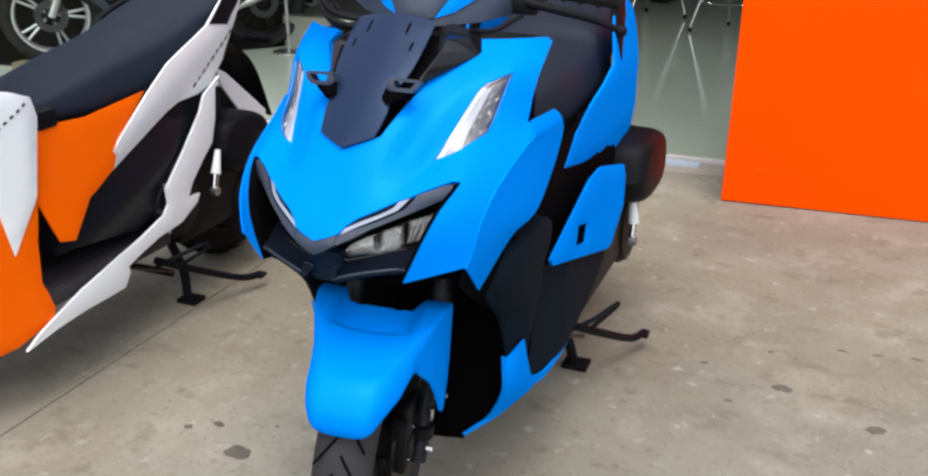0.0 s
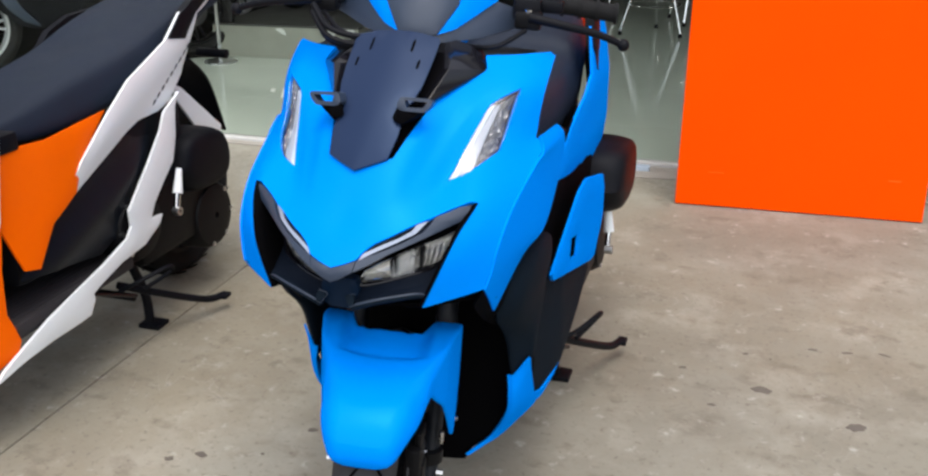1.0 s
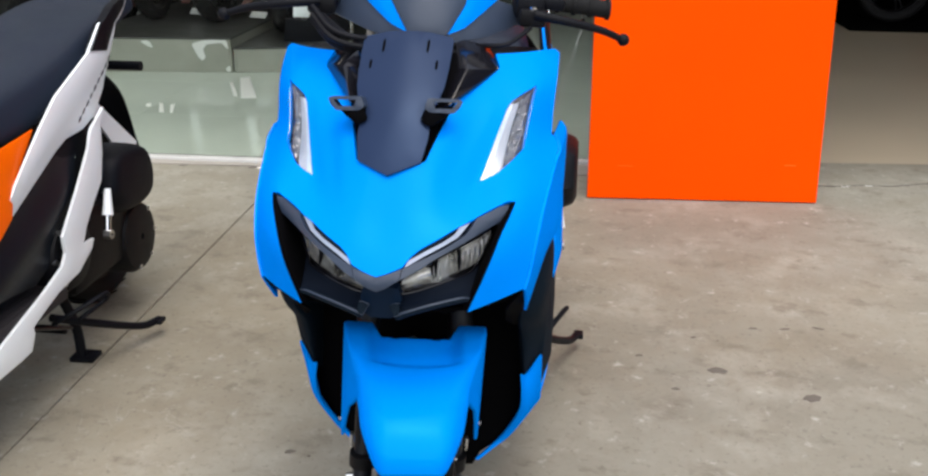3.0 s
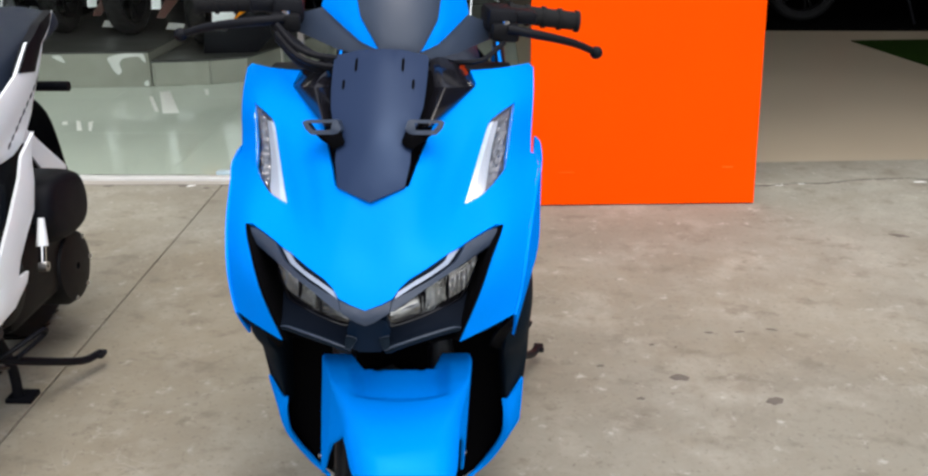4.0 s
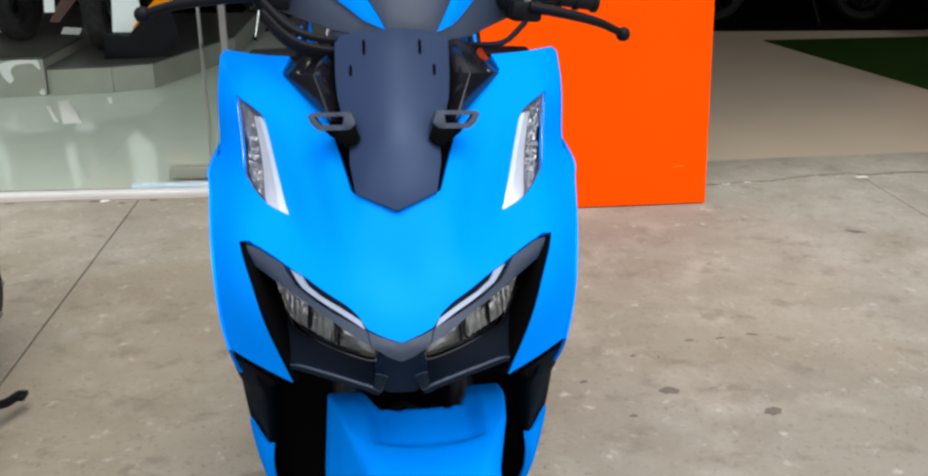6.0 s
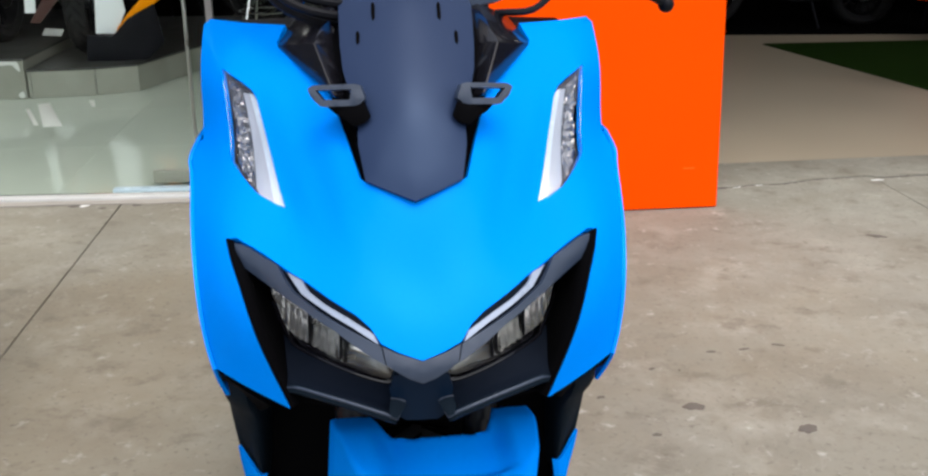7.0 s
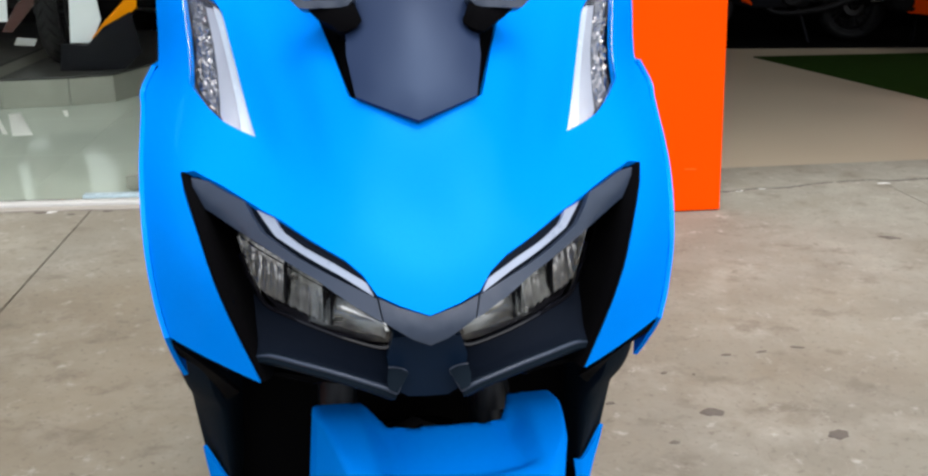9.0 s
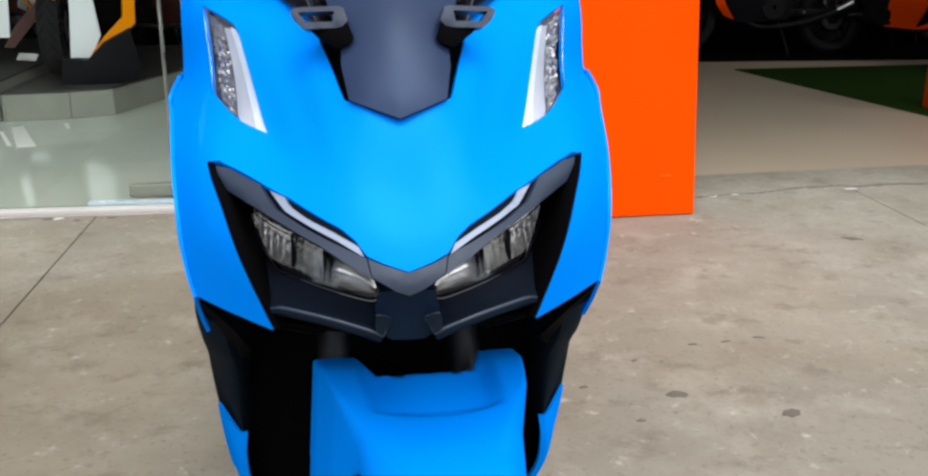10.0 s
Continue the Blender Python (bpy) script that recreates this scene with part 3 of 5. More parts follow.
def face(s):
    """Headlights, brow and chin; the headlights sit back in deep sockets and are a little larger than their openings."""
    eye = Vector((0, .45, .957))
    socket = Matrix.Translation(eye) @ Matrix.Scale(1.042, 4) @ Matrix.Translation(-eye)
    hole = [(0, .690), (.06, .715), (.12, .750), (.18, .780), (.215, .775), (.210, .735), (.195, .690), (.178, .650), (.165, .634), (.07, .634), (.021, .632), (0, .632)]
    part("lamp_housing", sheet(mirrored(hole), front(LAMP, -.070), .012, .004, 0), SHADEBLACK, s)
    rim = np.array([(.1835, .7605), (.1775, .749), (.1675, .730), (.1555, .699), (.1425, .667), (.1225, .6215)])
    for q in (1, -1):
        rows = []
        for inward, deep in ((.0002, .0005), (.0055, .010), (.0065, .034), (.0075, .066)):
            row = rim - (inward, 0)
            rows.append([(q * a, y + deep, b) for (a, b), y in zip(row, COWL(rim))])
        part("lamp_wall", loft(rows, 14, 10, .002, flip=q), SHADEBLACK, s)
    keystone = [(0, 0.6866), (0.021, 0.6925), (0.0345, 0.6977), (0.0315, 0.6834), (0.0118, 0.6715), (0, 0.6670)]
    part("nose_trim", sheet(mirrored(keystone), front(BROW, .004), .007, .014, .0015), SATIN, s, "satin dark grey trim under the nose")
    for q in (1, -1):
        brow = [(0.1735, 0.7586), (0.16, 0.7575), (0.145, 0.7520), (0.1302, 0.7480), (0.125, 0.7394), (0.1165, 0.7293), (0.0934, 0.7188), (0.069, 0.7098), (0.0358, 0.6977), (0.0325, 0.6835), (0.0545, 0.6934), (0.0767, 0.7052), (0.1025, 0.7150), (0.125, 0.7232), (0.1457, 0.7312), (0.1655, 0.7392), (0.1712, 0.7474)]
        part("brow", sheet([(q * a, b) for a, b in brow], front(BROW, .004), .008, .016, .0018), SATIN, s, "satin dark grey brow over the headlight")
        bezel = [(0.133, 0.7492), (0.104, 0.7401), (0.0815, 0.7297), (0.058, 0.7190), (0.046, 0.7108), (0.0365, 0.6993), (0.0372, 0.6970), (0.069, 0.7089), (0.0934, 0.7179), (0.1165, 0.7285), (0.127, 0.7397)]
        part("strip_bezel", sheet([(q * a, b) for a, b in bezel], front(BROW, -.0015), .008, .008, .001), LIP, s, "dark bezel round the light strip")
        strip = [(0.1217, 0.7439), (0.1144, 0.7356), (0.1078, 0.7287), (0.0859, 0.7197), (0.062, 0.7104), (0.0385, 0.6992), (0.0395, 0.7016), (0.043, 0.7070), (0.0663, 0.7176), (0.0883, 0.7256), (0.1015, 0.7322), (0.105, 0.7355), (0.108, 0.7409)]
        part("daylight_strip", sheet([(q * a, b) for a, b in strip], front(BROW, .0015), .006, .008, .0012), STRIP, s, "white daytime running light strip")
    # chin: a hollow shelf under each headlight that ends in a raised ridge, cut off beside the middle
    for q in (1, -1):
        rows, tops = [], []
        for x, xt, zl, zr, zb in ((.1285, .153, .697, .6375, .634), (.1190, .138, .682, .6415, .6355), (.110, .122, .6735, .6425, .636), (.092, .095, .6700, .6415, .6355), (.0687, .0687, .6655, .6385, .6325), (.046, .046, .661, .6330, .627), (.034, .034, .658, .6292, .623), (.0285, .0275, .656, .6268, .6205)):
            y = float(LAMP(np.array([[x, .638]]))[0]) - .007 + .014 * min(1, x / .115)
            yl = float(LAMP(np.array([[xt, zl]]))[0]) + .004
            xt, yl, zl = socket @ Vector((xt, yl, zl))
            tops.append([(q * xt, yl, zl), (q * (xt * .6 + x * .4), yl * .6 + y * .4 + .004, zl * .6 + zr * .4 - .001), (q * (xt * .2 + x * .8), yl * .2 + y * .8 + .005, zl * .2 + zr * .8 - .001), (q * x, y + .0005, zr + .0002)])
            rows.append([(q * x, y + .003, zr + .0005), (q * x, y - .0005, zr - .0005), (q * (x + .0005), y - .001, zr - .0025), (q * (x + .002), y + .004, zb), (q * (x + .003), y + .026, zb - .001)])
        ya = rows[-1][1][1]
        rows.append([(q * .0235, ya + .002, .6255), (q * .0233, ya - .002, .6248), (q * .0235, ya - .002, .6230), (q * .0255, ya + .004, .6195), (q * .027, ya + .024, .6188)])
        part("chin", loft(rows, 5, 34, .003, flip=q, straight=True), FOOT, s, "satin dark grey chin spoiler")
        # the highlight along the rounded ridge is a thin bar of lighter grey
        part("chin_edge", tube([(a, b - .0012, c + .0010) for a, b, c in (r[1] for r in reversed(rows))], .0017, 10), SATIN, s, "edge of the chin spoiler, its highlight put into a lighter grey")
        part("chin_top", loft(tops, 12, 28, .003, flip=q), LIP, s)
        tip = [[(q * .0290, ya + .006, .6418), (q * .0290, ya + .004, .6350), (q * .0285, ya - .001, .6272)], [(q * .0225, ya + .006, .6408), (q * .0240, ya + .003, .6350), (q * .0262, ya - .002, .6262)], [(q * .0158, ya + .006, .6375), (q * .0188, ya + .003, .6325), (q * .0234, ya - .003, .6250)]]
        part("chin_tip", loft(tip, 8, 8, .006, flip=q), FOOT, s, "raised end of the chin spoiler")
        # lighter bar for the highlight round the tip
        part("tip_edge", tube([tip[0][0], tip[1][0], tip[2][0], tip[2][1], tip[2][2]], .0009, 6), SATIN, s)
    part("chin_wedge", sheet(mirrored([(0, .662), (.026, .660), (.030, .645), (.024, .622), (.014, .6165), (0, .6160)]), front(LAMP, -.010), .008, .02, .002), NAVY, s, "dark navy filler between the chin halves")
    for q in (1, -1):
        lid = [(.1405, .7165), (.1360, .7026), (.1295, .6880), (.1220, .6790), (.1130, .6728), (.0888, .6700), (.0670, .6663), (.0500, .6630), (.0320, .6595), (.0232, .6615), (.0235, .6700), (.0310, .6770), (.0545, .6890), (.0767, .6970), (.1025, .7045), (.1250, .7095)]
        lamp = part("headlight", sheet([(q * a, b) for a, b in lid], front(LAMP, -.018), .008, .002, 0), BLACK, s, "clear LED headlight with silver reflector")
        low = ((.027, .6655), (.0285, .6648), (.0548, .6678), (.0760, .6724), (.0966, .6765), (.1130, .6775), (.1215, .6800), (.1285, .6885), (.1350, .7026), (.1395, .7155))
        top = ((.027, .6665), (.0310, .6770), (.0545, .6895), (.0767, .6975), (.1025, .7050), (.1250, .7105), (.1395, .7168))
        for name, x0, x1, kind in (("inner_reflector", .028, .066, 0), ("rib_reflector", .067, .100, 1), ("outer_reflector", .101, .139, 2)):
            cols = []
            for x in np.linspace(x0, x1, 34):
                zl, zu = np.interp(x, *zip(*low)), np.interp(x, *zip(*top))
                col = []
                for t in np.linspace(0, 1, 9):
                    z = zl + (zu - zl) * t
                    d = .006 + .010 * math.sin(math.pi * t)
                    if kind == 1:
                        d += .0024 * math.cos(2 * math.pi * (x - x0) / .0066) + (.005 if t > .55 else 0)
                    elif kind == 2:
                        d += .0030 * abs(math.cos(math.pi * (x - x0) / .0062)) + (.0040 if t > .5 else 0)
                    else:
                        d += .004 * math.sin(math.pi * (x - x0) / (x1 - x0))
                    col.append((q * x, float(LAMP(np.array([[x, z]]))[0]) + d, z))
                cols.append(col)
            part(name, loft(cols, 18, 68, .002, flip=-q), BRIGHTREF if kind == 2 else REFLECTOR, lamp, "ribbed silver reflector" if kind else "smooth silver reflector")
        for x in (.0665, .0715, .1005):
            zl, zu = np.interp(x, *zip(*low)), np.interp(x, *zip(*top))
            y = float(LAMP(np.array([[x, (zl + zu) / 2]]))[0])
            part("divider", box(*sorted3((q * (x - .0012), y + .001, zl), (q * (x + .0012), y + .018, zu)), .0004), BLACK, lamp, "dark divider between the reflectors")
        band = [(a, b) for a, b in low[:6]] + [(.1200, .6805), (.1212, .6795), (.1125, .6737), (.0886, .6709), (.0668, .6672), (.0498, .6639), (.0322, .6605), (.0245, .6620), (.0240, .6655)]
        part("lens_bezel", sheet([(q * a, b) for a, b in band], front(LAMP, -.005), .006, .004, .0005), GLOSS, lamp, "gloss black bezel inside the lens")
        rim = lid[1:10]
        edge_pts, n = front(LAMP, .0012)(np.array(rim))
        part("lens_rim", tube([(q * a, b, c) for a, b, c in edge_pts], .0018, 8), GLOSS, lamp, "thin gloss black rim")
        part("lens", sheet([(q * a, b) for a, b in soften(lid, .3)], front(LAMP, -.001), .01, .002, .0005), LENS, lamp, "clear lens").visible_shadow = False
        for ob in (lamp, *lamp.children):
            ob.data.transform(socket)


def screen(s):
    out = [(0, .803), (.046, .818), (.052, .845), (.052, .862), (.047, .868), (.048, .876), (.060, .888), (.066, .905), (.0688, .925), (.0700, .945), (.0705, .961), (.0675, .9665), (.03, .975), (0, .977)]
    part("windscreen", sheet(mirrored(out), front(SCREEN, .006), .012, .004, .0015), SMOKE, s, "short glossy dark smoked windscreen")
    under = [(0, .80), (.050, .817), (.060, .85), (.066, .88), (.082, .91), (.086, .94), (.078, .958), (0, .968)]
    part("screen_backing", sheet(mirrored(under), front(SCREEN, -.016), .02, .004, 0), SHADEBLACK, s)
    for q in (1, -1):
        tip, low, ridge, rear, peak, inlow, inmid, intop = flipped([(.141, 1.321, .919), (.076, 1.208, .885), (.097, 1.262, .930), (.120, 1.372, .946), (.083, 1.345, .961), (.060, 1.215, .878), (.074, 1.288, .924), (.072, 1.325, .960)], q)
        wing = bmesh.new()
        for face_of in ((tip, low, ridge), (tip, ridge, peak, rear), (ridge, low, inlow, inmid), (ridge, inmid, intop, peak)):
            wing.faces.new([wing.verts.new(v) for v in face_of])
        bmesh.ops.remove_doubles(wing, verts=wing.verts, dist=1e-5)
        bmesh.ops.recalc_face_normals(wing, faces=wing.faces)
        back = bmesh.ops.extrude_face_region(wing, geom=list(wing.faces))["geom"]
        bmesh.ops.translate(wing, verts=[v for v in back if isinstance(v, bmesh.types.BMVert)], vec=(0, .006, -.004))
        bmesh.ops.bevel(wing, geom=[e for e in wing.edges if len(e.link_faces) == 2], offset=.0012, segments=1, affect="EDGES", profile=.5)
        part("winglet", wing, GLOSS, s, "gloss black faceted winglet beside the screen")
        plate = front(lambda p: 1.166 + .10 * (np.abs(p[:, 0]) - .05) + .25 * (p[:, 1] - .894))
        ring = [(.050, .9045), (.0955, .9025), (.1005, .8990), (.0970, .8910), (.0880, .8825), (.0520, .8840), (.0450, .8905)]
        hole = [(.0580, .8995), (.0930, .8980), (.0855, .8890), (.0600, .8895)]
        bracket = part("mirror_bracket", sheet([(q * a, b) for a, b in soften(ring, .2)], plate, .006, .020, .0012, ([(q * a, b) for a, b in hole],)), SATIN, s, "black plastic mirror mount loop")
        foot = [(.0840, .8835), (.0520, .8850), (.0450, .8885), (.0390, .8740), (.0425, .8700), (.0570, .8655), (.0655, .8715), (.0745, .8760)]
        part("bracket_foot", sheet([(q * a, b) for a, b in soften(foot, .2)], front(lambda p: 1.158 + .30 * np.abs(np.abs(p[:, 0]) - .05) + .45 * (p[:, 1] - .875)), .006, .034, .0018), SHADEBLACK, bracket, "black foot of the mirror mount")
    # short dark streaks along the top of the screen: painted reflections of things overhead
    for x, z, tall in ((.0330, .9560, .0085), (.0495, .9320, .006)):
        for q in (1, -1):
            slot = [(x - .0016, z - tall * .7), (x + .0010, z - tall), (x + .0022, z - tall * .6), (x + .0022, z + tall * .7), (x, z + tall), (x - .0018, z + tall * .6)]
            part("vent_slot", sheet([(q * a, b) for a, b in slot], front(SCREEN, .0068), .006, .002, .0003), SHADEBLACK, s, "short dark streak, a reflection painted on the screen")


def handlebar(s, paint):
    M = steering()
    mid = [(0, .967), (.031, .976), (.020, 1.000), (.045, 1.045), (.05, 1.09), (0, 1.10)]
    out = []
    out.append(part("visor", sheet(mirrored([(0, .967), (.031, .975), (.058, 1.018), (.066, 1.06), (.04, 1.085), (0, 1.09)]), front(BARS, .004), .012, .005, .002), SATIN, s, "satin dark grey handlebar visor"))
    for q in (1, -1):
        out.append(part("visor_stripe", sheet([(q * a, b) for a, b in [(.032, .974), (.060, .983), (.118, 1.022), (.108, 1.06), (.068, 1.06), (.060, 1.018)]], front(BARS, .002), .01, .005, .002), paint, s))
        out.append(part("bar_cover", sheet([(q * a, b) for a, b in [(.0, .960), (.035, .962), (.10, .968), (.165, .985), (.168, 1.005), (.120, 1.022), (.062, .984), (.033, .974), (.0, .966)]], front(BARS, -.004), .012, .006, .002), SATIN, s))
        out.append(part("grip", tube(flipped([(.19, 1.462, 1.020), (.25, 1.476, 1.014), (.318, 1.492, 1.007)], q), .0155, 16), RUBBER, s, "black rubber grip"))
        for x in (.195, .225, .255, .285, .318):
            out.append(part("grip_ring", turned([(-.003, .0150), (-.003, .0185), (.003, .0185), (.003, .0150)], (q * x, 1.462 + .234 * (x - .19), 1.020 - .1 * (x - .19)), "x", 16), RUBBER, s))
        out.append(part("switch_box", joined([box(sorted3(flipped([(.145, 1.385, .995)], q)[0], flipped([(.192, 1.47, 1.035)], q)[0])[0], sorted3(flipped([(.145, 1.385, .995)], q)[0], flipped([(.192, 1.47, 1.035)], q)[0])[1], .008)]), BLACK, s))
        out.append(part("lever_perch", box(*sorted3((q * .150, 1.37, .985), (q * .195, 1.41, 1.014)), .006), CAST, s))
        lev = tube(flipped([(.175, 1.372, 1.006), (.23, 1.368, .999), (.29, 1.388, .986), (.333, 1.403, .970)], q), .008, 10, taper=.0055)
        bmesh.ops.create_uvsphere(lev, u_segments=14, v_segments=10, radius=.0105, matrix=Matrix.Translation((q * .333, 1.403, .970)))
        out.append(part("brake_lever", lev, BLACK, s, "black brake lever with a ball end"))
        out.append(part("lever_bolt", turned([(-.004, .006), (-.004, .0), (.004, .0), (.004, .006)], (q * .172, 1.378, 1.014), "z", 12), CHROME, s, "bright pivot bolt"))
        out.append(part("cable", tube(flipped([(.17, 1.37, .985), (.13, 1.335, .962), (.09, 1.345, .955), (.05, 1.40, .94)], q), .0042, 8), BLACK, s))
        if q < 0:
            for k, (dy, dz) in enumerate(((-.010, -.004), (.004, -.014), (-.004, .008))):
                out.append(part("cable", tube([(-.185, 1.365 + dy, .990 + dz), (-.150, 1.325 + dy, .962 + dz), (-.105, 1.318 + dy, .952 + dz), (-.060, 1.345 + dy, .950 + dz), (-.02, 1.40, .945)], .0050, 8), BLACK, s))
        out.append(part("reservoir", box(*sorted3((q * .185, 1.40, 1.010), (q * .228, 1.44, 1.032)), .006), BLACK, s))
    for o in out:
        o.data.transform(M)


def sorted3(a, b):
    return [min(x, y) for x, y in zip(a, b)], [max(x, y) for x, y in zip(a, b)]


def wheel(s, y, r, w, rim_mat, name, disc=False, rubber=None):
    """A tubeless tyre with tread grooves on a five spoke alloy rim."""
    c = (0, y, r)
    rr = r - .075
    prof = [(-w * .33, rr), (-w * .46, rr + .018), (-w * .5, rr + .038), (-w * .42, r - .020), (-w * .25, r - .006), (0, r), (w * .25, r - .006), (w * .42, r - .020), (w * .5, rr + .038), (w * .46, rr + .018), (w * .33, rr)]
    wl = part(name, turned(prof, c, "x", 64), rubber or RUBBER, s, "black tyre on a cast rim")
    tread = bmesh.new()
    for i in range(26):
        for q in (1, -1):
            a = 2 * math.pi * (i + (0 if q > 0 else .5)) / 26
            pts = []
            for k in range(4):
                x = q * w * (.04 + .12 * k)
                b = a + .07 * k
                rad = r - .0012 - .35 * x * x / w
                pts.append((x, y + rad * math.cos(b), r + rad * math.sin(b)))
            tube(pts, .0022, 5, 5, tread)
    part("tread_groove", tread, SHADEBLACK, wl, "dark tread grooves")
    rim = turned([(-w * .34, rr + .004), (-w * .34, rr - .012), (-w * .1, rr - .022), (w * .1, rr - .022), (w * .34, rr - .012), (w * .34, rr + .004), (w * .25, rr + .004), (-w * .25, rr + .004)], c, "x", 48)
    part("rim", rim, rim_mat, wl)
    sp = bmesh.new()
    for i in range(5):
        a = 2 * math.pi * i / 5
        for d in (-.13, .13):
            tube([(0, y + .035 * math.cos(a), r + .035 * math.sin(a)), (0, y + (rr - .018) * math.cos(a + d), r + (rr - .018) * math.sin(a + d))], .009, 8, bm=sp)
    part("spoke", sp, rim_mat, wl)
    part("hub", turned([(-.05, .012), (-.05, .036), (.05, .036), (.05, .012)], c, "x", 24), CAST, wl)
    if disc:
        part("brake_disc", turned([(.052, .055), (.052, .1), (.056, .1), (.056, .055)], c, "x", 48), DISC, wl, "dull steel brake disc")
    return wl


def fender(s, paint):
    """Front mudguard with a hollow on its crown, and the two flaps over the fork."""
    spine = spline([(.949, .390), (.945, .410), (.951, .433), (.969, .456), (.998, .4735), (1.04, .489), (1.085, .503), (1.12, .5175), (1.158, .527), (1.20, .522)], 181)
    run = np.r_[0, np.cumsum(np.linalg.norm(np.diff(spine, axis=0), axis=1))]
    run *= .334 / run[-1]

    def go(q):
        q = np.asarray(q, float)

        def at(p):
            side, t, v = np.sign(p[:, 0]), np.abs(p[:, 0]) / .1, np.clip(p[:, 1], 0, .334)
            y, z = np.interp(v, run, spine[:, 0]), np.interp(v, run, spine[:, 1])
            w = np.interp(v, (0, .05, .11, .16, .20, .25, .30, .334), (.055, .067, .077, .082, .088, .105, .115, .1165))
            a = .5 + .45 * np.clip((v - .15) / .10, 0, 1)
            b = 2 * (1 - a)
            k = np.clip(t - a, 0, b)
            x = w * (np.minimum(t, a) + k - k * k / (2 * b))
            drop = .1 * (k * k / (2 * b) + np.maximum(t - a - b, 0))
            # the crown falls away to its front along the arc, further back straight down
            lean = .8 * np.clip((.15 - v) / .10, 0, 1)
            dy, dz = lean, -np.sqrt(1 - lean ** 2)
            crown = .006 * np.clip(t, 0, 1) ** 2 * np.clip((.20 - v) / .04, 0, 1)
            # hollow between the two raised ears
            mid = np.clip((.80 - np.abs(x) / .1) / .28, 0, 1)
            mid = mid * mid * (3 - 2 * mid)
            back = v - .207 - .010 * np.clip(np.abs(x) / .06, 0, 1) ** 2
            m = mid * np.clip(back / .012, 0, 1)
            floor_z = .4965 + .42 * np.clip(back, 0, 1) - 4.0 * x * x * np.clip(back / .06, 0, 1)
            z = z * (1 - m) + floor_z * m
            return np.stack([side * x, y + dy * (drop + crown), z + dz * (drop + crown)], 1)
        e = 1e-3
        p = at(q)
        n = np.cross(at(q + [e, 0]) - p, at(q + [0, e]) - p)
        n /= np.linalg.norm(n, axis=1)[:, None] + 1e-12
        return p, n
    half = [(0, 0), (.045, .001), (.076, .008), (.099, .024), (.116, .046), (.128, .070), (.135, .100), (.140, .130), (.141, .160), (.142, .180), (.146, .193), (.155, .203), (.175, .218), (.205, .243), (.250, .270), (.285, .287), (.300, .295), (.306, .303),
            (.304, .311), (.290, .318), (.250, .328), (.200, .3335), (.130, .3335), (.100, .333), (.062, .331), (.056, .312), (.048, .290), (.03, .277), (0, .272)]
    M = steering()
    out = [part("front_fender", sheet(mirrored(half), go, .0045, .004, .0012), paint, s, "", True, 75)]
    for q in (1, -1):
        out.append(part("fender_bolt", turned([(-.004, .0), (-.004, .005), (.004, .005), (.004, .0)], (q * .1165, 1.186, .345), "x", 8, closed=False), ALLOYDARK, s, "small dull fender bolt"))
        fork = turned([(-.0, .0), (-.0, .0165), (.20, .0165), (.21, .018), (.30, .018), (.30, .0)], (0, 0, 0), "z", 16, closed=False)
        ax = (Vector((0, 1.475, .977)) - Vector((0, 1.28, .52))).normalized()
        fork.transform(Matrix.Translation((q * .077, 1.160, .215)) @ Vector((0, 0, 1)).rotation_difference(ax).to_matrix().to_4x4())
        out.append(part("fork_slider", fork, MOULD, s, "black fork slider"))
        out.append(part("fork_tube", tube([(q * .080, 1.262, .47), (q * .080, 1.345, .665)], .019, 14), MOULD, s))
        out.append(part("axle_nut", turned([(-.006, .0), (-.006, .006), (.006, .006), (.006, .0)], (q * .098, 1.165, .243), "x", 6, closed=False), METAL, s, "bright axle nut"))
        out.append(part("fork_clamp", turned([(-.012, .0), (-.012, .023), (.012, .023), (.012, .0)], (q * .077, 1.160 + .33 * .06, .215 + .92 * .06), "z", 16, closed=False), CAST, s))
        out.append(part("reflector_stud", box(*sorted3((q * .093, 1.165, .300), (q * .100, 1.178, .325)), .003), METAL, s, "bright stud on the fork leg"))
    out.append(part("brake_caliper", joined([box((.046, 1.085, .235), (.074, 1.140, .335), .008), box((.060, 1.10, .33), (.072, 1.15, .36), .005), box((.070, 1.095, .255), (.078, 1.13, .30), .004)]), CAST, s, "black front brake caliper"))
    for y, z in ((1.098, .262), (1.120, .315), (1.130, .246)):
        out.append(part("caliper_bolt", turned([(.070, .0), (.070, .0035), (.079, .0035), (.079, .0)], (0, y, z), "x", 6), ALLOYDARK, s, "dull caliper bolt"))
    out.append(part("brake_hose", tube([(.085, 1.22, .33), (.10, 1.23, .40), (.095, 1.27, .50), (.06, 1.33, .62)], .0045, 8), BLACK, s))
    wl = wheel(s, 1.165, .243, .10, CAST, "front_wheel", True, TYRE)
    out += [wl, *wl.children]
    for o in out:
        o.data.transform(M @ Matrix.Translation((.0055, 0, 0)))


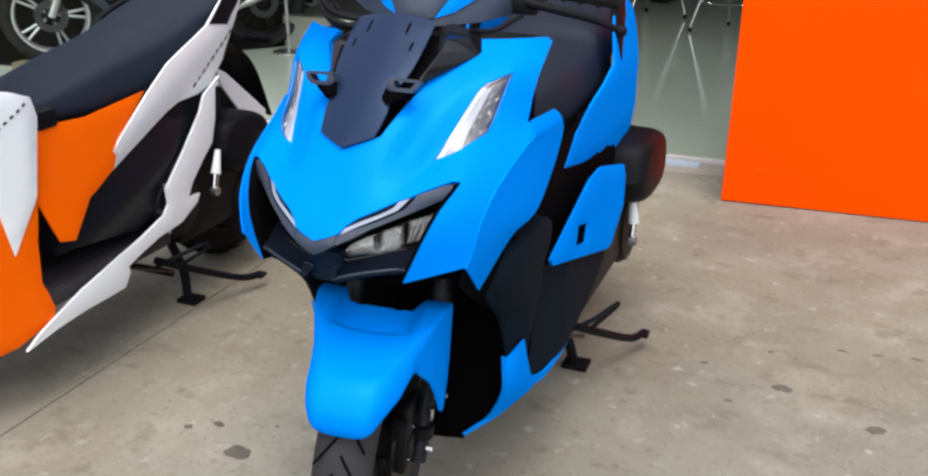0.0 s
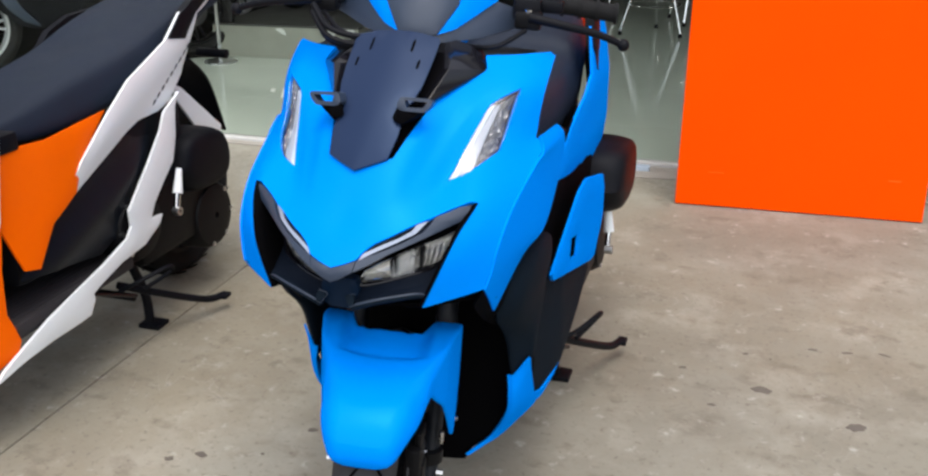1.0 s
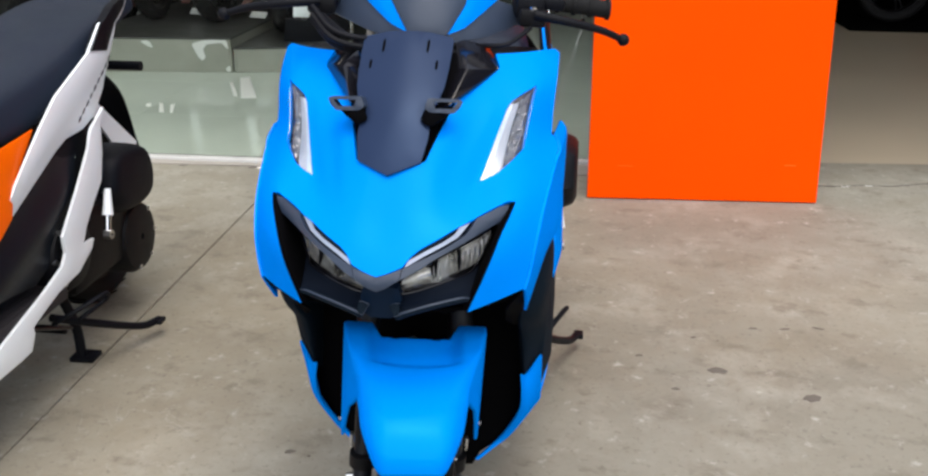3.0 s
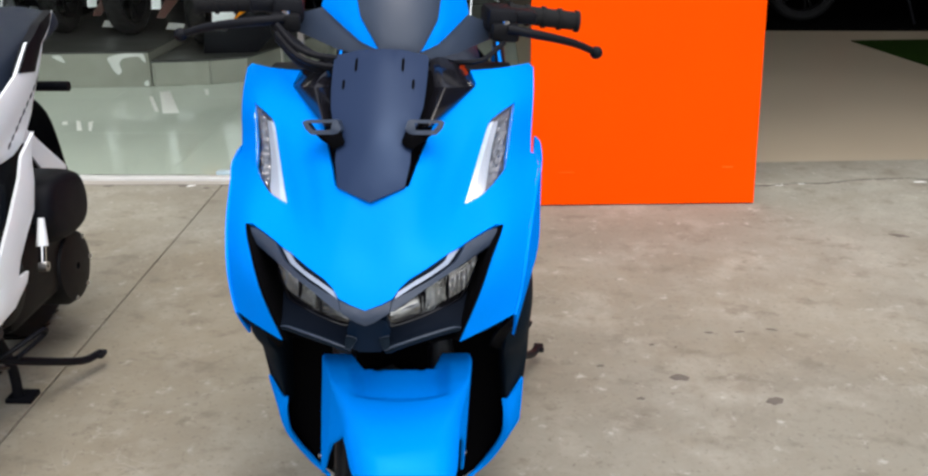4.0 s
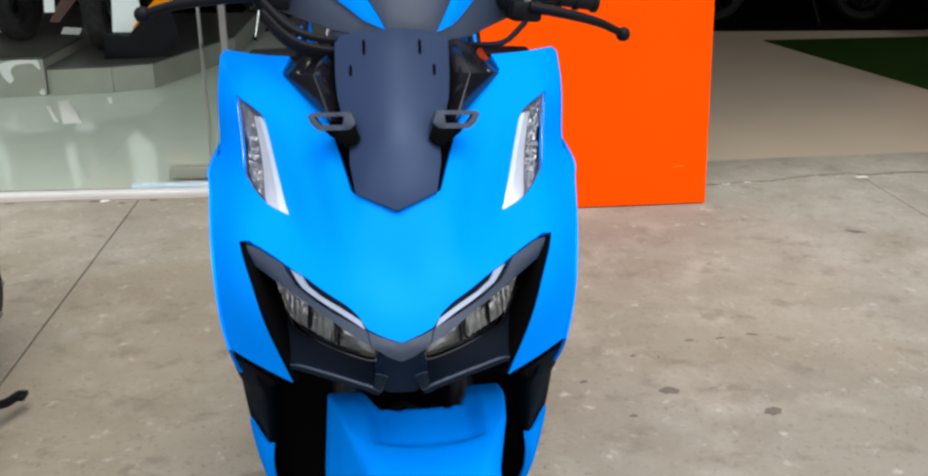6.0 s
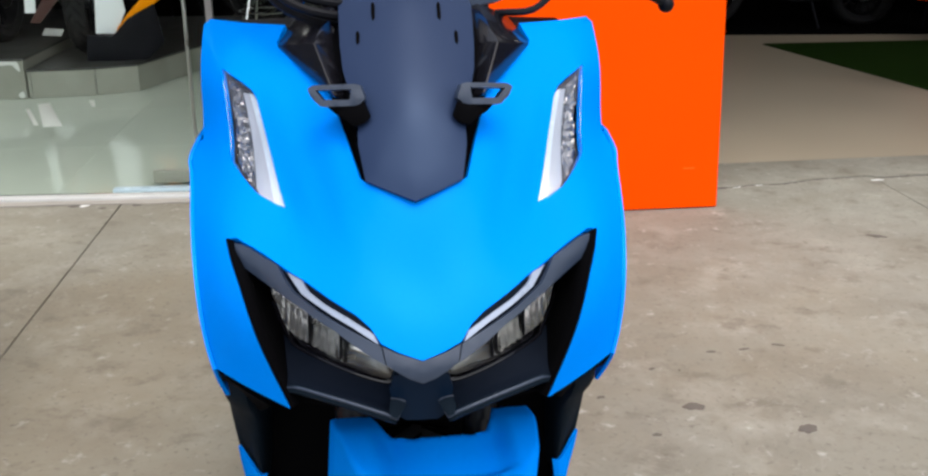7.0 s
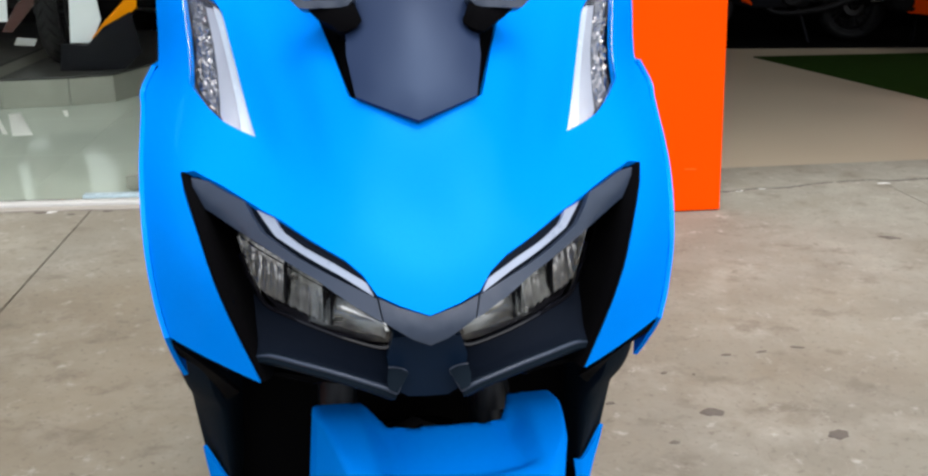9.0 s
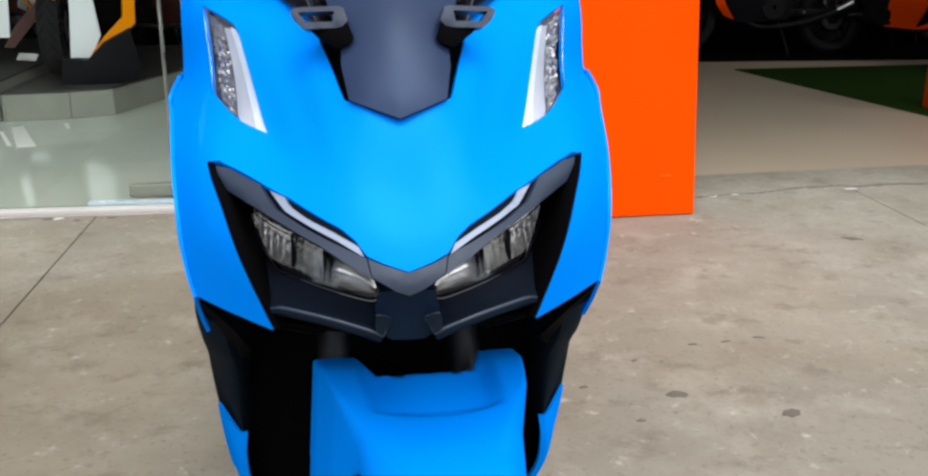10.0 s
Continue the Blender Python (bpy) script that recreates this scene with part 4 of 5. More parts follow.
def seat_body(s, paint, dx=0):
    secs = []
    for y, w, top, low in ((1.60, .085, .745, .690), (1.66, .115, .772, .675), (1.78, .145, .797, .675), (1.95, .152, .800, .685), (2.08, .148, .806, .695), (2.14, .142, .838, .71), (2.25, .130, .858, .745), (2.40, .105, .860, .775), (2.47, .07, .850, .79)):
        secs.append([(-w, y, low), (-w * 1.02, y, (top + low) / 2 + .01), (-w * .80, y, top - .006), (0, y, top + .008), (w * .80, y, top - .006), (w * 1.02, y, (top + low) / 2 + .01), (w, y, low), (0, y, low - .005)])
    part("seat", loft(secs, 40, 44, closed=True, caps=True), VINYL, s, "long black vinyl saddle")


def stands(s, lean=0.0):
    part("side_stand", joined([tube([(.17, 1.83, .19), (.22, 1.93, .13), (.272, 2.07, .055), (.296, 2.133, .046)], .0105, 10), box((.284, 2.112, .037), (.310, 2.148, .050), .004)]), BLACK, s, "black side stand swung out to the rear")
    part("centre_stand", joined([tube([(.135, 1.86 + lean, .21), (.148, 1.92 + lean * .6, .10), (.152, 1.965, .012)], .013, 10), tube([(-.135, 1.86 + lean, .21), (-.148, 1.92 + lean * .6, .10), (-.152, 1.965, .012)], .013, 10),
                                 tube([(-.145, 1.92, .11), (.145, 1.92, .11)], .011, 10), box((.125, 1.945, .0), (.19, 2.0, .014), .003), box((-.19, 1.945, .0), (-.125, 2.0, .014), .003)]), BLACK, s, "black centre stand resting on the floor")
    part("stand_spring", tube([(.185, 1.72, .215), (.20, 1.86, .15)], .005, 8), DISC, s, "dull steel spring")
    part("stand_tang", tube([(.17, 1.83, .17), (.225, 1.86, .20), (.262, 1.93, .215), (.25, 1.95, .19), (.215, 1.88, .165)], .006, 8), BLACK, s)


def drivetrain(s, air_y=2.28, air_size=(1.0, 1.0, 1.0), clutch=(2.31, .275, .108), air_z=.475, hub=2.417, sleeve=((.235, 2.20, .325), (.225, 2.205, .42))):
    cvt = []
    for y, z, r in ((1.86, .33, .10), clutch):
        cvt.append(turned([(.11, r * .8), (.11, r), (.185, r), (.205, r * .88), (.212, r * .5), (.212, .01), (.11, .01)], (0, y, z), "x", 40))
    cvt.append(box((.112, 1.86, .20), (.198, clutch[0], .415), .025))
    part("transmission_case", joined(cvt), CAST, s, "dark transmission case")
    for cy, cz, r, turn in ((1.86, .33, .10, 150), (*clutch, -30)):
        for k in range(4):
            a = radians(turn - 75 + 50 * k)
            part("case_bolt", turned([(.196, .0), (.196, .007), (.209, .007), (.209, .0)], (0, cy + .84 * r * math.cos(a), cz + .84 * r * math.sin(a)), "x", 8), METAL, s, "bright bolt head")
    air = []
    for x, f in ((.10, .86), (.13, 1), (.22, 1), (.262, .9), (.275, .72)):
        air.append([(x * air_size[2], air_y + f * a * air_size[0], air_z + f * b * air_size[1]) for a, b in ((-.19, -.01), (-.15, .07), (-.04, .085), (.09, .062), (.135, -.01), (.11, -.075), (.02, -.095), (-.13, -.08))])
    part("air_cleaner_box", loft(air, 40, 14, closed=True, caps=True), BLACK, s, "black air cleaner box")
    shock = part("rear_shock", tube(sleeve, .0145, 14, taper=.008), WHITE, s, "white shock absorber sleeve")
    part("shock_rod", tube([(sleeve[0][0], sleeve[0][1] - .012, sleeve[0][2] - .040), sleeve[0]], .009, 12), CHROME, shock, "bright shock rod")
    part("mounting_eye", turned([(-.010, .005), (-.010, .012), (.010, .012), (.010, .005)], (sleeve[0][0] + .004, sleeve[0][1] - .016, sleeve[0][2] - .046), "x", 16), METAL, shock, "steel mounting eye")
    part("engine", box((-.13, 1.70, .17), (.11, 2.05, .42), .03), CAST, s)
    wheel(s, hub, .272, .12, CAST, "rear_wheel")
    mf = [[(-.16 - .055 * math.cos(a) * f, y, z + .06 * math.sin(a) * f) for a in np.linspace(0, 2 * math.pi, 10, endpoint=False)] for y, z, f in ((2.05, .30, .5), (2.12, .31, 1), (2.55, .38, 1.05), (2.60, .39, .7))]
    part("muffler", loft(mf, 24, 16, closed=True, caps=True), CAST, s)


def under_front(s, paint):
    back = [(0, .14), (.098, .152), (.112, .181), (.136, .200), (.160, .222), (.196, .280), (.203, .330), (.209, .38), (.214, .45), (.215, .56), (.21, .66), (.10, .70), (0, .70)]
    part("inner_shield", sheet(mirrored(back), front(lambda q: 1.345 + .25 * q[:, 0] ** 2 - .10 * np.clip((q[:, 1] - .5) / .2, 0, 1)), .02, .006, .002), SHADEBLACK, s)
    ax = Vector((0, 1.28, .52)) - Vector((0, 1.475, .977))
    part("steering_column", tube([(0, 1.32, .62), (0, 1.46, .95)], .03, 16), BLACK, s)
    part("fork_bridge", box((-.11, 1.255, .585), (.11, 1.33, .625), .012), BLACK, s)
    part("under_tray", loft([[(-.15, 1.075, .622), (0, 1.05, .612), (.15, 1.075, .622)], [(-.19, 1.17, .600), (0, 1.17, .600), (.19, 1.17, .600)], [(-.20, 1.30, .59), (0, 1.30, .59), (.20, 1.30, .59)]], 16, 8, .003), SHADEBLACK, s)
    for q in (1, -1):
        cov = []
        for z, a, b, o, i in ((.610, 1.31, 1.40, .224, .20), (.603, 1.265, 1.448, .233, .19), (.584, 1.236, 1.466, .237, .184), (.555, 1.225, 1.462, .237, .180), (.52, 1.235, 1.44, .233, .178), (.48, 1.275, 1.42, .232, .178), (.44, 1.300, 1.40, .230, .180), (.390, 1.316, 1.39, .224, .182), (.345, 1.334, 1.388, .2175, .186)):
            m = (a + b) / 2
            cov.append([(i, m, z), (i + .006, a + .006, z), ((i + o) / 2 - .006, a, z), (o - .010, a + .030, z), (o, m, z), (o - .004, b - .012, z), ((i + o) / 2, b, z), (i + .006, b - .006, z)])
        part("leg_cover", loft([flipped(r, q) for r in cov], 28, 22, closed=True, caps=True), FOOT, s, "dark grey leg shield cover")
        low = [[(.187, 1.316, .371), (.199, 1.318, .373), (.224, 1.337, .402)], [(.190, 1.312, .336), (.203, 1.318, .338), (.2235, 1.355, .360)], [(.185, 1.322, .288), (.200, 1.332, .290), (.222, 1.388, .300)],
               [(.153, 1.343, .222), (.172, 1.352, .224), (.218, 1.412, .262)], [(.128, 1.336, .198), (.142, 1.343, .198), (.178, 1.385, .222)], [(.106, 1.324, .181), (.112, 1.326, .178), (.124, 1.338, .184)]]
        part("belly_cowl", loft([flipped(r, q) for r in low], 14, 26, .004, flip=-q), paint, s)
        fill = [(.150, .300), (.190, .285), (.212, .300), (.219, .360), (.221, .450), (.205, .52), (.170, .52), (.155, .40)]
        part("leg_backing", sheet([(q * a, b) for a, b in fill], front(lambda p: 1.385 + .0 * p[:, 0]), .02, .006, .001), SHADEBLACK, s)
        part("belly_rail", loft([flipped(r, q) for r in ([(.2185, 1.398, .292), (.223, 1.45, .272), (.2285, 1.52, .2665), (.233, 1.60, .2715)], [(.2165, 1.410, .266), (.220, 1.46, .251), (.2265, 1.53, .252), (.2325, 1.60, .2665)])], 12, 4, .004, flip=-q), paint, s)


def flanks(s, paint):
    for q in (1, -1):
        body = [(1.44, .60), (1.56, .66), (1.66, .70), (2.20, .76), (2.46, .80), (2.50, .74), (2.24, .50), (2.10, .42), (1.88, .34), (1.50, .30), (1.40, .42)]
        part("body_shell", sheet(body, flank(lambda p: .198 - .10 * np.clip((p[:, 0] - 2.0) / .5, 0, 1) ** 2, q), .03, .004, .002), SHADEBLACK, s)
        fb = [(1.42, .505), (1.895, .372), (1.90, .345), (1.776, .305), (1.66, .282), (1.56, .268), (1.45, .265), (1.388, .29), (1.327, .385), (1.36, .47)]
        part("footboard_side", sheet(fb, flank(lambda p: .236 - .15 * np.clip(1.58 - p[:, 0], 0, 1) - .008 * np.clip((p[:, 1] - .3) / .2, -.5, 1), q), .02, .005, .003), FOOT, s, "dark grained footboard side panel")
        slot = [(1.635, .520), (1.715, .500), (1.690, .462), (1.612, .482)]
        cov = [(1.423, .513), (1.729, .588), (1.82, .590), (2.035, .535), (2.052, .500), (2.030, .432), (1.896, .372)]
        part("side_cover", sheet(soften(cov, .15), flank(lambda p: .243 - .008 * np.clip((p[:, 1] - .45) / .15, -1, 1), q), .02, .006, .003, (slot,)), paint, s)
        part("slot_backing", sheet([(1.58, .55), (1.76, .52), (1.74, .44), (1.56, .46)], flank(level(.225), q), .03, .003, 0), SHADEBLACK, s)
        rc = [(1.645, .636), (1.72, .688), (1.79, .711), (1.95, .745), (2.05, .770), (2.075, .84), (2.09, .885), (2.20, .90), (2.28, .87), (2.36, .79), (2.42, .71), (2.34, .62), (2.206, .503), (2.17, .535), (1.95, .575), (1.80, .603)]
        part("rear_cowl", sheet(rc, flank(lambda p: .203 - .05 * np.clip((p[:, 0] - 2.25) / .2, 0, 1) ** 1.6 - .015 * np.clip((.62 - p[:, 1]) / .12, 0, 1) - .02 * np.clip((p[:, 1] - .74) / .14, 0, 1), q), .02, .006, .003), paint, s)
        part("grab_rail", sheet([(2.095, .772), (2.075, .83), (2.09, .89), (2.16, .905), (2.17, .87), (2.12, .81)], flank(lambda p: .210 - .02 * np.clip((p[:, 1] - .74) / .14, 0, 1), q), .015, .02, .004), BLACK, s, "dark grab rail end")
    tunnel = [[(x, y, z) for x, z in ((-.20, .30), (-.16, zt), (.16, zt), (.20, .30))] for y, zt in ((1.36, .50), (1.46, .44), (1.56, .50), (1.62, .62), (1.70, .69), (1.85, .70))]
    part("centre_tunnel", loft(tunnel, 16, 24), SHADEBLACK, s)
    part("tail_lamp", box((-.09, 2.50, .76), (.09, 2.54, .83), .012), REDLENS, s, "red tail lamp")
    part("rear_fender", loft([[(-.07, 2.50, .74), (0, 2.52, .75), (.07, 2.50, .74)], [(-.07, 2.58, .60), (0, 2.60, .61), (.07, 2.58, .60)], [(-.06, 2.64, .45), (0, 2.66, .45), (.06, 2.64, .45)]], 10, 10, .004), BLACK, s)


def dash(s):
    part("dash_panel", loft([[(-.20, 1.42, .928), (0, 1.40, .925), (.20, 1.42, .928)], [(-.19, 1.47, .92), (0, 1.47, .93), (.19, 1.47, .92)], [(-.18, 1.50, .80), (0, 1.52, .82), (.18, 1.50, .80)], [(-.19, 1.46, .60), (0, 1.48, .62), (.19, 1.46, .60)], [(-.19, 1.42, .42), (0, 1.44, .42), (.19, 1.42, .42)]], 16, 28, .004), BLACK, s)


def blue_scooter():
    s = thing("scooter", (0, 0, 0), "bright blue scooter with dark grey trim parked on concrete", "scooter", "scooters on the forecourt")
    cowling(s, BLUE, "")
    face(s)
    screen(s)
    handlebar(s, BLUE)
    fender(s, BLUE)
    under_front(s, BLUE)
    flanks(s, BLUE)
    dash(s)
    seat_body(s, BLUE)
    stands(s)
    drivetrain(s)
    return s


def white_scooter():
    s = thing("scooter", (0, 0, 0), "white and orange scooter with a long black seat", "scooter", "scooters on the forecourt")
    for q in (1, -1):
        up = [(1.765, .660), (1.81, .690), (1.859, .722), (2.032, .790), (2.11, .852), (2.22, .88), (2.40, .89), (2.31, .855), (2.218, .838), (2.165, .765), (2.115, .688), (2.070, .648), (2.045, .628), (1.989, .612), (1.898, .608), (1.847, .594), (1.72, .541), (1.65, .512), (1.622, .500), (1.622, .548), (1.65, .574), (1.70, .612)]
        if q < 0:
            up = [(a, min(b, .60 + .35 * (a - 1.70))) for a, b in up]
        # the upper band folds inwards under a long crease
        fl = flank(lambda p: .226 - .06 * np.clip((p[:, 0] - 2.12) / .3, 0, 1) ** 1.5 - .2 * np.clip(.590 + .455 * (p[:, 0] - 1.70) - p[:, 1], 0, .08), q)
        part("rear_cowl", sheet(up, fl, .02, .006, .003), WHITE, s)
        lo = [(1.988, .612), (2.062, .650), (2.036, .618), (2.023, .536), (1.999, .473), (1.95, .435), (1.895, .385), (1.872, .350), (1.923, .346), (1.906, .324), (1.834, .291), (1.733, .281), (1.647, .259), (1.612, .248), (1.613, .231), (1.591, .199), (1.547, .197), (1.455, .198), (1.357, .192), (1.262, .178), (1.300, .200), (1.362, .223), (1.455, .254), (1.574, .282), (1.667, .303), (1.767, .333), (1.789, .358), (1.787, .400), (1.882, .488), (1.961, .568), (1.980, .602)]
        part("floor_cowl", sheet(lo, flank(level(.232), q), .02, .008, .003), WHITE, s)
        inn = [(2.0, .62), (1.90, .48), (1.82, .39), (1.80, .345), (1.70, .31), (1.42, .36), (1.48, .45), (1.60, .51), (1.79, .57)]
        part("inner_panel", sheet(inn, flank(lambda p: .196 + .016 * np.exp(-((p[:, 1] - .42 - .35 * (p[:, 0] - 1.70)) / .05) ** 2) - .06 * np.clip(p[:, 0] - 1.85, 0, 1), q), .016, .006, .002), MOULD, s)
        orr = [(1.36, .655), (1.45, .656), (1.567, .648), (1.78, .664), (1.655, .572), (1.615, .510), (1.519, .465), (1.449, .382), (1.409, .392), (1.37, .52), (1.35, .56)]
        part("side_cover", sheet(orr, flank(lambda p: .214 - .012 * np.clip((1.55 - p[:, 0]) / .15, 0, 1) - .14 * (p[:, 1] - .60), q), .02, .006, .003), ORANGE, s)
        fo = [(1.10, .66), (1.26, .56), (1.385, .57), (1.352, .415), (1.345, .312), (1.368, .240), (1.355, .215), (1.27, .176), (1.20, .168), (1.16, .20), (1.10, .40)]
        part("leg_shield", sheet(fo, flank(lambda p: .225 - .10 * np.clip((1.36 - p[:, 0]) / .3, 0, 1), q), .02, .01, .004), ORANGE, s)
        fw = [(1.16, .80), (1.34, .757), (1.392, .737), (1.403, .69), (1.365, .52), (1.295, .395), (1.27, .55), (1.12, .72)]
        part("shield_panel", sheet(fw, flank(lambda p: .232 - .10 * np.clip((1.36 - p[:, 0]) / .3, 0, 1), q), .02, .01, .004), WHITE, s)
        for k in range(5):
            a, b = 1.302 + .0150 * k, .684 + .0102 * k
            part("lettering", sheet([(a, b), (a + .007, b + .0047), (a + .0095, b + .0005), (a + .0025, b - .0042)], flank(lambda p: .234 - .10 * np.clip((1.36 - p[:, 0]) / .3, 0, 1), q), .02, .002, 0), INK, s, "dark bar of lettering")
        for k in range(9):
            a, b = 1.964 + .0215 * k, .633 + .0148 * k
            part("lettering", sheet([(a, b), (a + .012 - .003 * (k % 2), b + .007), (a + .014, b + .015), (a + .003, b + .009)], flank(lambda p: .228 - .06 * np.clip((p[:, 0] - 2.12) / .3, 0, 1) ** 1.5 - .2 * np.clip(.590 + .455 * (p[:, 0] - 1.70) - p[:, 1], 0, .08), q), .02, .002, 0), INK, s, "dark bar of lettering")
        part("grab_rail", sheet([(a, b if q > 0 else b - .07) for a, b in ((2.045, .795), (2.11, .851), (2.20, .885), (2.34, .90), (2.30, .872), (2.197, .842), (2.147, .806), (2.122, .783))], flank(lambda p: .231 - .06 * np.clip((p[:, 0] - 2.12) / .3, 0, 1) ** 1.5, q), .02, .02, .003), BLACK, s)
    secs = []
    for y, w, top, low in ((1.41, .06, .682, .655), (1.46, .10, .698, .648), (1.58, .125, .724, .64), (1.72, .135, .752, .645), (1.90, .145, .784, .675), (2.06, .15, .83, .745), (2.25, .14, .875, .81), (2.42, .12, .89, .84), (2.48, .08, .885, .85)):
        secs.append([(.035 + a * w, y, b) for a, b in ((-1, low), (-1.02, (top + low) / 2 + .01), (-.78, top - .006), (0, top + .006), (.78, top - .006), (1.02, (top + low) / 2 + .01), (1, low), (0, low - .005))])
    part("seat", loft(secs, 40, 44, closed=True, caps=True), VINYL, s, "long black vinyl saddle")
    part("floorboard", box((-.214, 1.365, .235), (.214, 1.80, .275), .01), FLOORMAT, s, "dark grey ribbed floorboard")
    for k in range(7):
        part("floor_rib", tube([(.10 + .015 * k, 1.40, .2755), (.10 + .015 * k, 1.74, .2755)], .003, 6), FLOORMAT, s)
    part("body_shell", box((-.195, 1.42, .33), (.195, 2.12, .62), .03), BLACK, s)
    part("seat_catch", box((.10, 1.425, .648), (.205, 1.482, .690), .006), BLACK, s, "black catch under the saddle nose")
    part("inner_shield", loft([[(-.20, 1.30, .24), (0, 1.33, .24), (.20, 1.30, .24)], [(-.20, 1.35, .55), (0, 1.40, .55), (.20, 1.35, .55)], [(-.10, 1.36, .72), (0, 1.38, .74), (.10, 1.36, .72)], [(-.05, 1.40, .95), (0, 1.42, .96), (.05, 1.40, .95)]], 12, 14, .006), BLACK, s)
    part("front_cowl", loft([[(-.12, 1.20, .22), (0, 1.14, .22), (.12, 1.20, .22)], [(-.19, 1.20, .55), (0, 1.06, .55), (.19, 1.20, .55)], [(-.12, 1.22, .78), (0, 1.08, .76), (.12, 1.22, .78)], [(-.05, 1.34, .98), (0, 1.30, 1.0), (.05, 1.34, .98)]], 16, 20, .006, flip=-1), ORANGE, s)
    for q in (1, -1):
        part("grip", tube(flipped([(.14, 1.46, 1.0), (.23, 1.48, 1.0), (.32, 1.50, .99)], q), .0165, 14), RUBBER, s)
    part("rear_fender", loft([[(-.07, 2.33, .69), (0, 2.33, .71), (.09, 2.33, .69)], [(-.08, 2.42, .60), (0, 2.42, .62), (.10, 2.42, .60)], [(-.06, 2.545, .41), (0, 2.55, .415), (.075, 2.535, .41)]], 10, 10, .006), BLACK, s, "black rear mudflap")
    part("rear_signal", tube([(.06, 2.44, .68), (.16, 2.44, .68)], .014, 10), BLACK, s)
    part("exhaust_shield", sheet([(2.20, .635), (2.24, .615), (2.435, .455), (2.43, .435), (2.36, .452), (2.29, .49), (2.215, .58)], flank(level(.12)), .02, .006, .002), WHITE, s, "white plate behind the shock absorber")
    stands(s, .075)
    for ob in s.children:
        if ob.name.startswith(("side_stand", "centre_stand", "stand_")):
            ob.data.transform(Matrix.Translation((0, -.055, 0)))
    drivetrain(s, 2.190, (.80, 1.0, .87), (2.213, .238, .105), .432, 2.30, ((.24, 1.985, .385), (.235, 2.012, .448)))
    wheel(s, 1.16, .258, .10, CAST, "front_wheel")
    part("front_fender", loft([[(-.06, .92, .40), (0, .90, .42), (.06, .92, .40)], [(-.07, 1.05, .52), (0, 1.03, .55), (.07, 1.05, .52)], [(-.07, 1.25, .53), (0, 1.25, .56), (.07, 1.25, .53)]], 10, 12, .004), ORANGE, s)
    for q in (1, -1):
        part("fork_slider", tube([(q * .078, 1.16, .258), (q * .078, 1.32, .62)], .02, 12), CAST, s)
    return s


blue_scooter()
white_scooter().matrix_world = pose(-1.16, 0.0, 0)


# ---- showroom: podiums, motorcycles and small things ----
def prism(name, poly, z0, z1, mat, label, category, bevel=0.006):
    bm = bmesh.new()
    low = [bm.verts.new((x, y, z0)) for x, y in poly]
    top = [bm.verts.new((x, y, z1)) for x, y in poly]
    for i in range(len(poly)):
        j = (i + 1) % len(poly)
        bm.faces.new([low[i], low[j], top[j], top[i]])
    bm.faces.new(top), bm.faces.new(low[::-1])
    bmesh.ops.bevel(bm, geom=list(bm.edges), offset=bevel, segments=2, affect="EDGES", profile=0.5)
    return tagged(link(name, bm, mat), label, category)


def podium(poly, z1, label):
    """A low plinth: a top sheet over one upright panel a side."""
    s = thing("podium", (0, 0, 0), label, "podium", "display podiums")
    top = bmesh.new()
    low = [top.verts.new((x, y, z1 - .012)) for x, y in poly]
    up = [top.verts.new((x, y, z1)) for x, y in poly]
    for i in range(len(poly)):
        j = (i + 1) % len(poly)
        top.faces.new([low[i], low[j], up[j], up[i]])
    top.faces.new(up), top.faces.new(low[::-1])
    bmesh.ops.bevel(top, geom=list(top.edges), offset=.003, segments=2, affect="EDGES", profile=.5)
    part("top", top, PODIUMTOP, s, "worn top sheet, coloured dark for the shade of the motorcycles", False)
    for i, p in enumerate(poly):
        r = poly[(i + 1) % len(poly)]
        d = Vector((r[0] - p[0], r[1] - p[1], 0))
        u = d.normalized()
        n = Vector((u.y, -u.x, 0))
        m = Matrix(((u.x, -n.x, 0, p[0] - n.x * .004), (u.y, -n.y, 0, p[1] - n.y * .004), (0, 0, 1, 0), (0, 0, 0, 1)))
        part("side_panel", box((.002, 0, 0.003), (d.length - .002, .016, z1 - .0125), .003, m=m), PODIUM, s, "", False)
    return s


# podium tops: the shade under the motorcycles is put into this dark grey
PODIUMTOP = material("shaded_podium_top", (0.035, 0.036, 0.033), 0.45, 0.1, 0.3, 6, 200, 0.1)
podium([(-1.912, 5.608), (-1.568, 5.673), (-1.355, 5.772), (-1.02, 6.75), (-1.02, 8.0), (-1.912, 8.0)], .160, "low grey metal display podium with chamfered corner")
tall = podium([(-2.95, 5.525), (-1.918, 5.604), (-1.918, 8.0), (-2.95, 8.0)], .222, "grey metal display podium with bright scuffs")
face_of = front(lambda p: 5.555 + .0765 * (p[:, 0] + 2.48))
for mark in ([(-2.17, .185), (-2.10, .206), (-2.04, .212), (-1.975, .208), (-1.945, .210), (-1.935, .150), (-1.955, .165), (-1.975, .192), (-2.03, .188), (-2.075, .180), (-2.10, .150), (-2.085, .100), (-2.11, .078), (-2.135, .105), (-2.155, .15)],
             [(-2.50, .20), (-2.44, .205), (-2.415, .155), (-2.455, .17)], [(-1.965, .03), (-1.935, .05), (-1.93, .012), (-1.955, .008)]):
    part("paint_mark", sheet(soften(mark, .4), face_of, .02, .002, .0005), SILL, tall, "bright worn scuff")
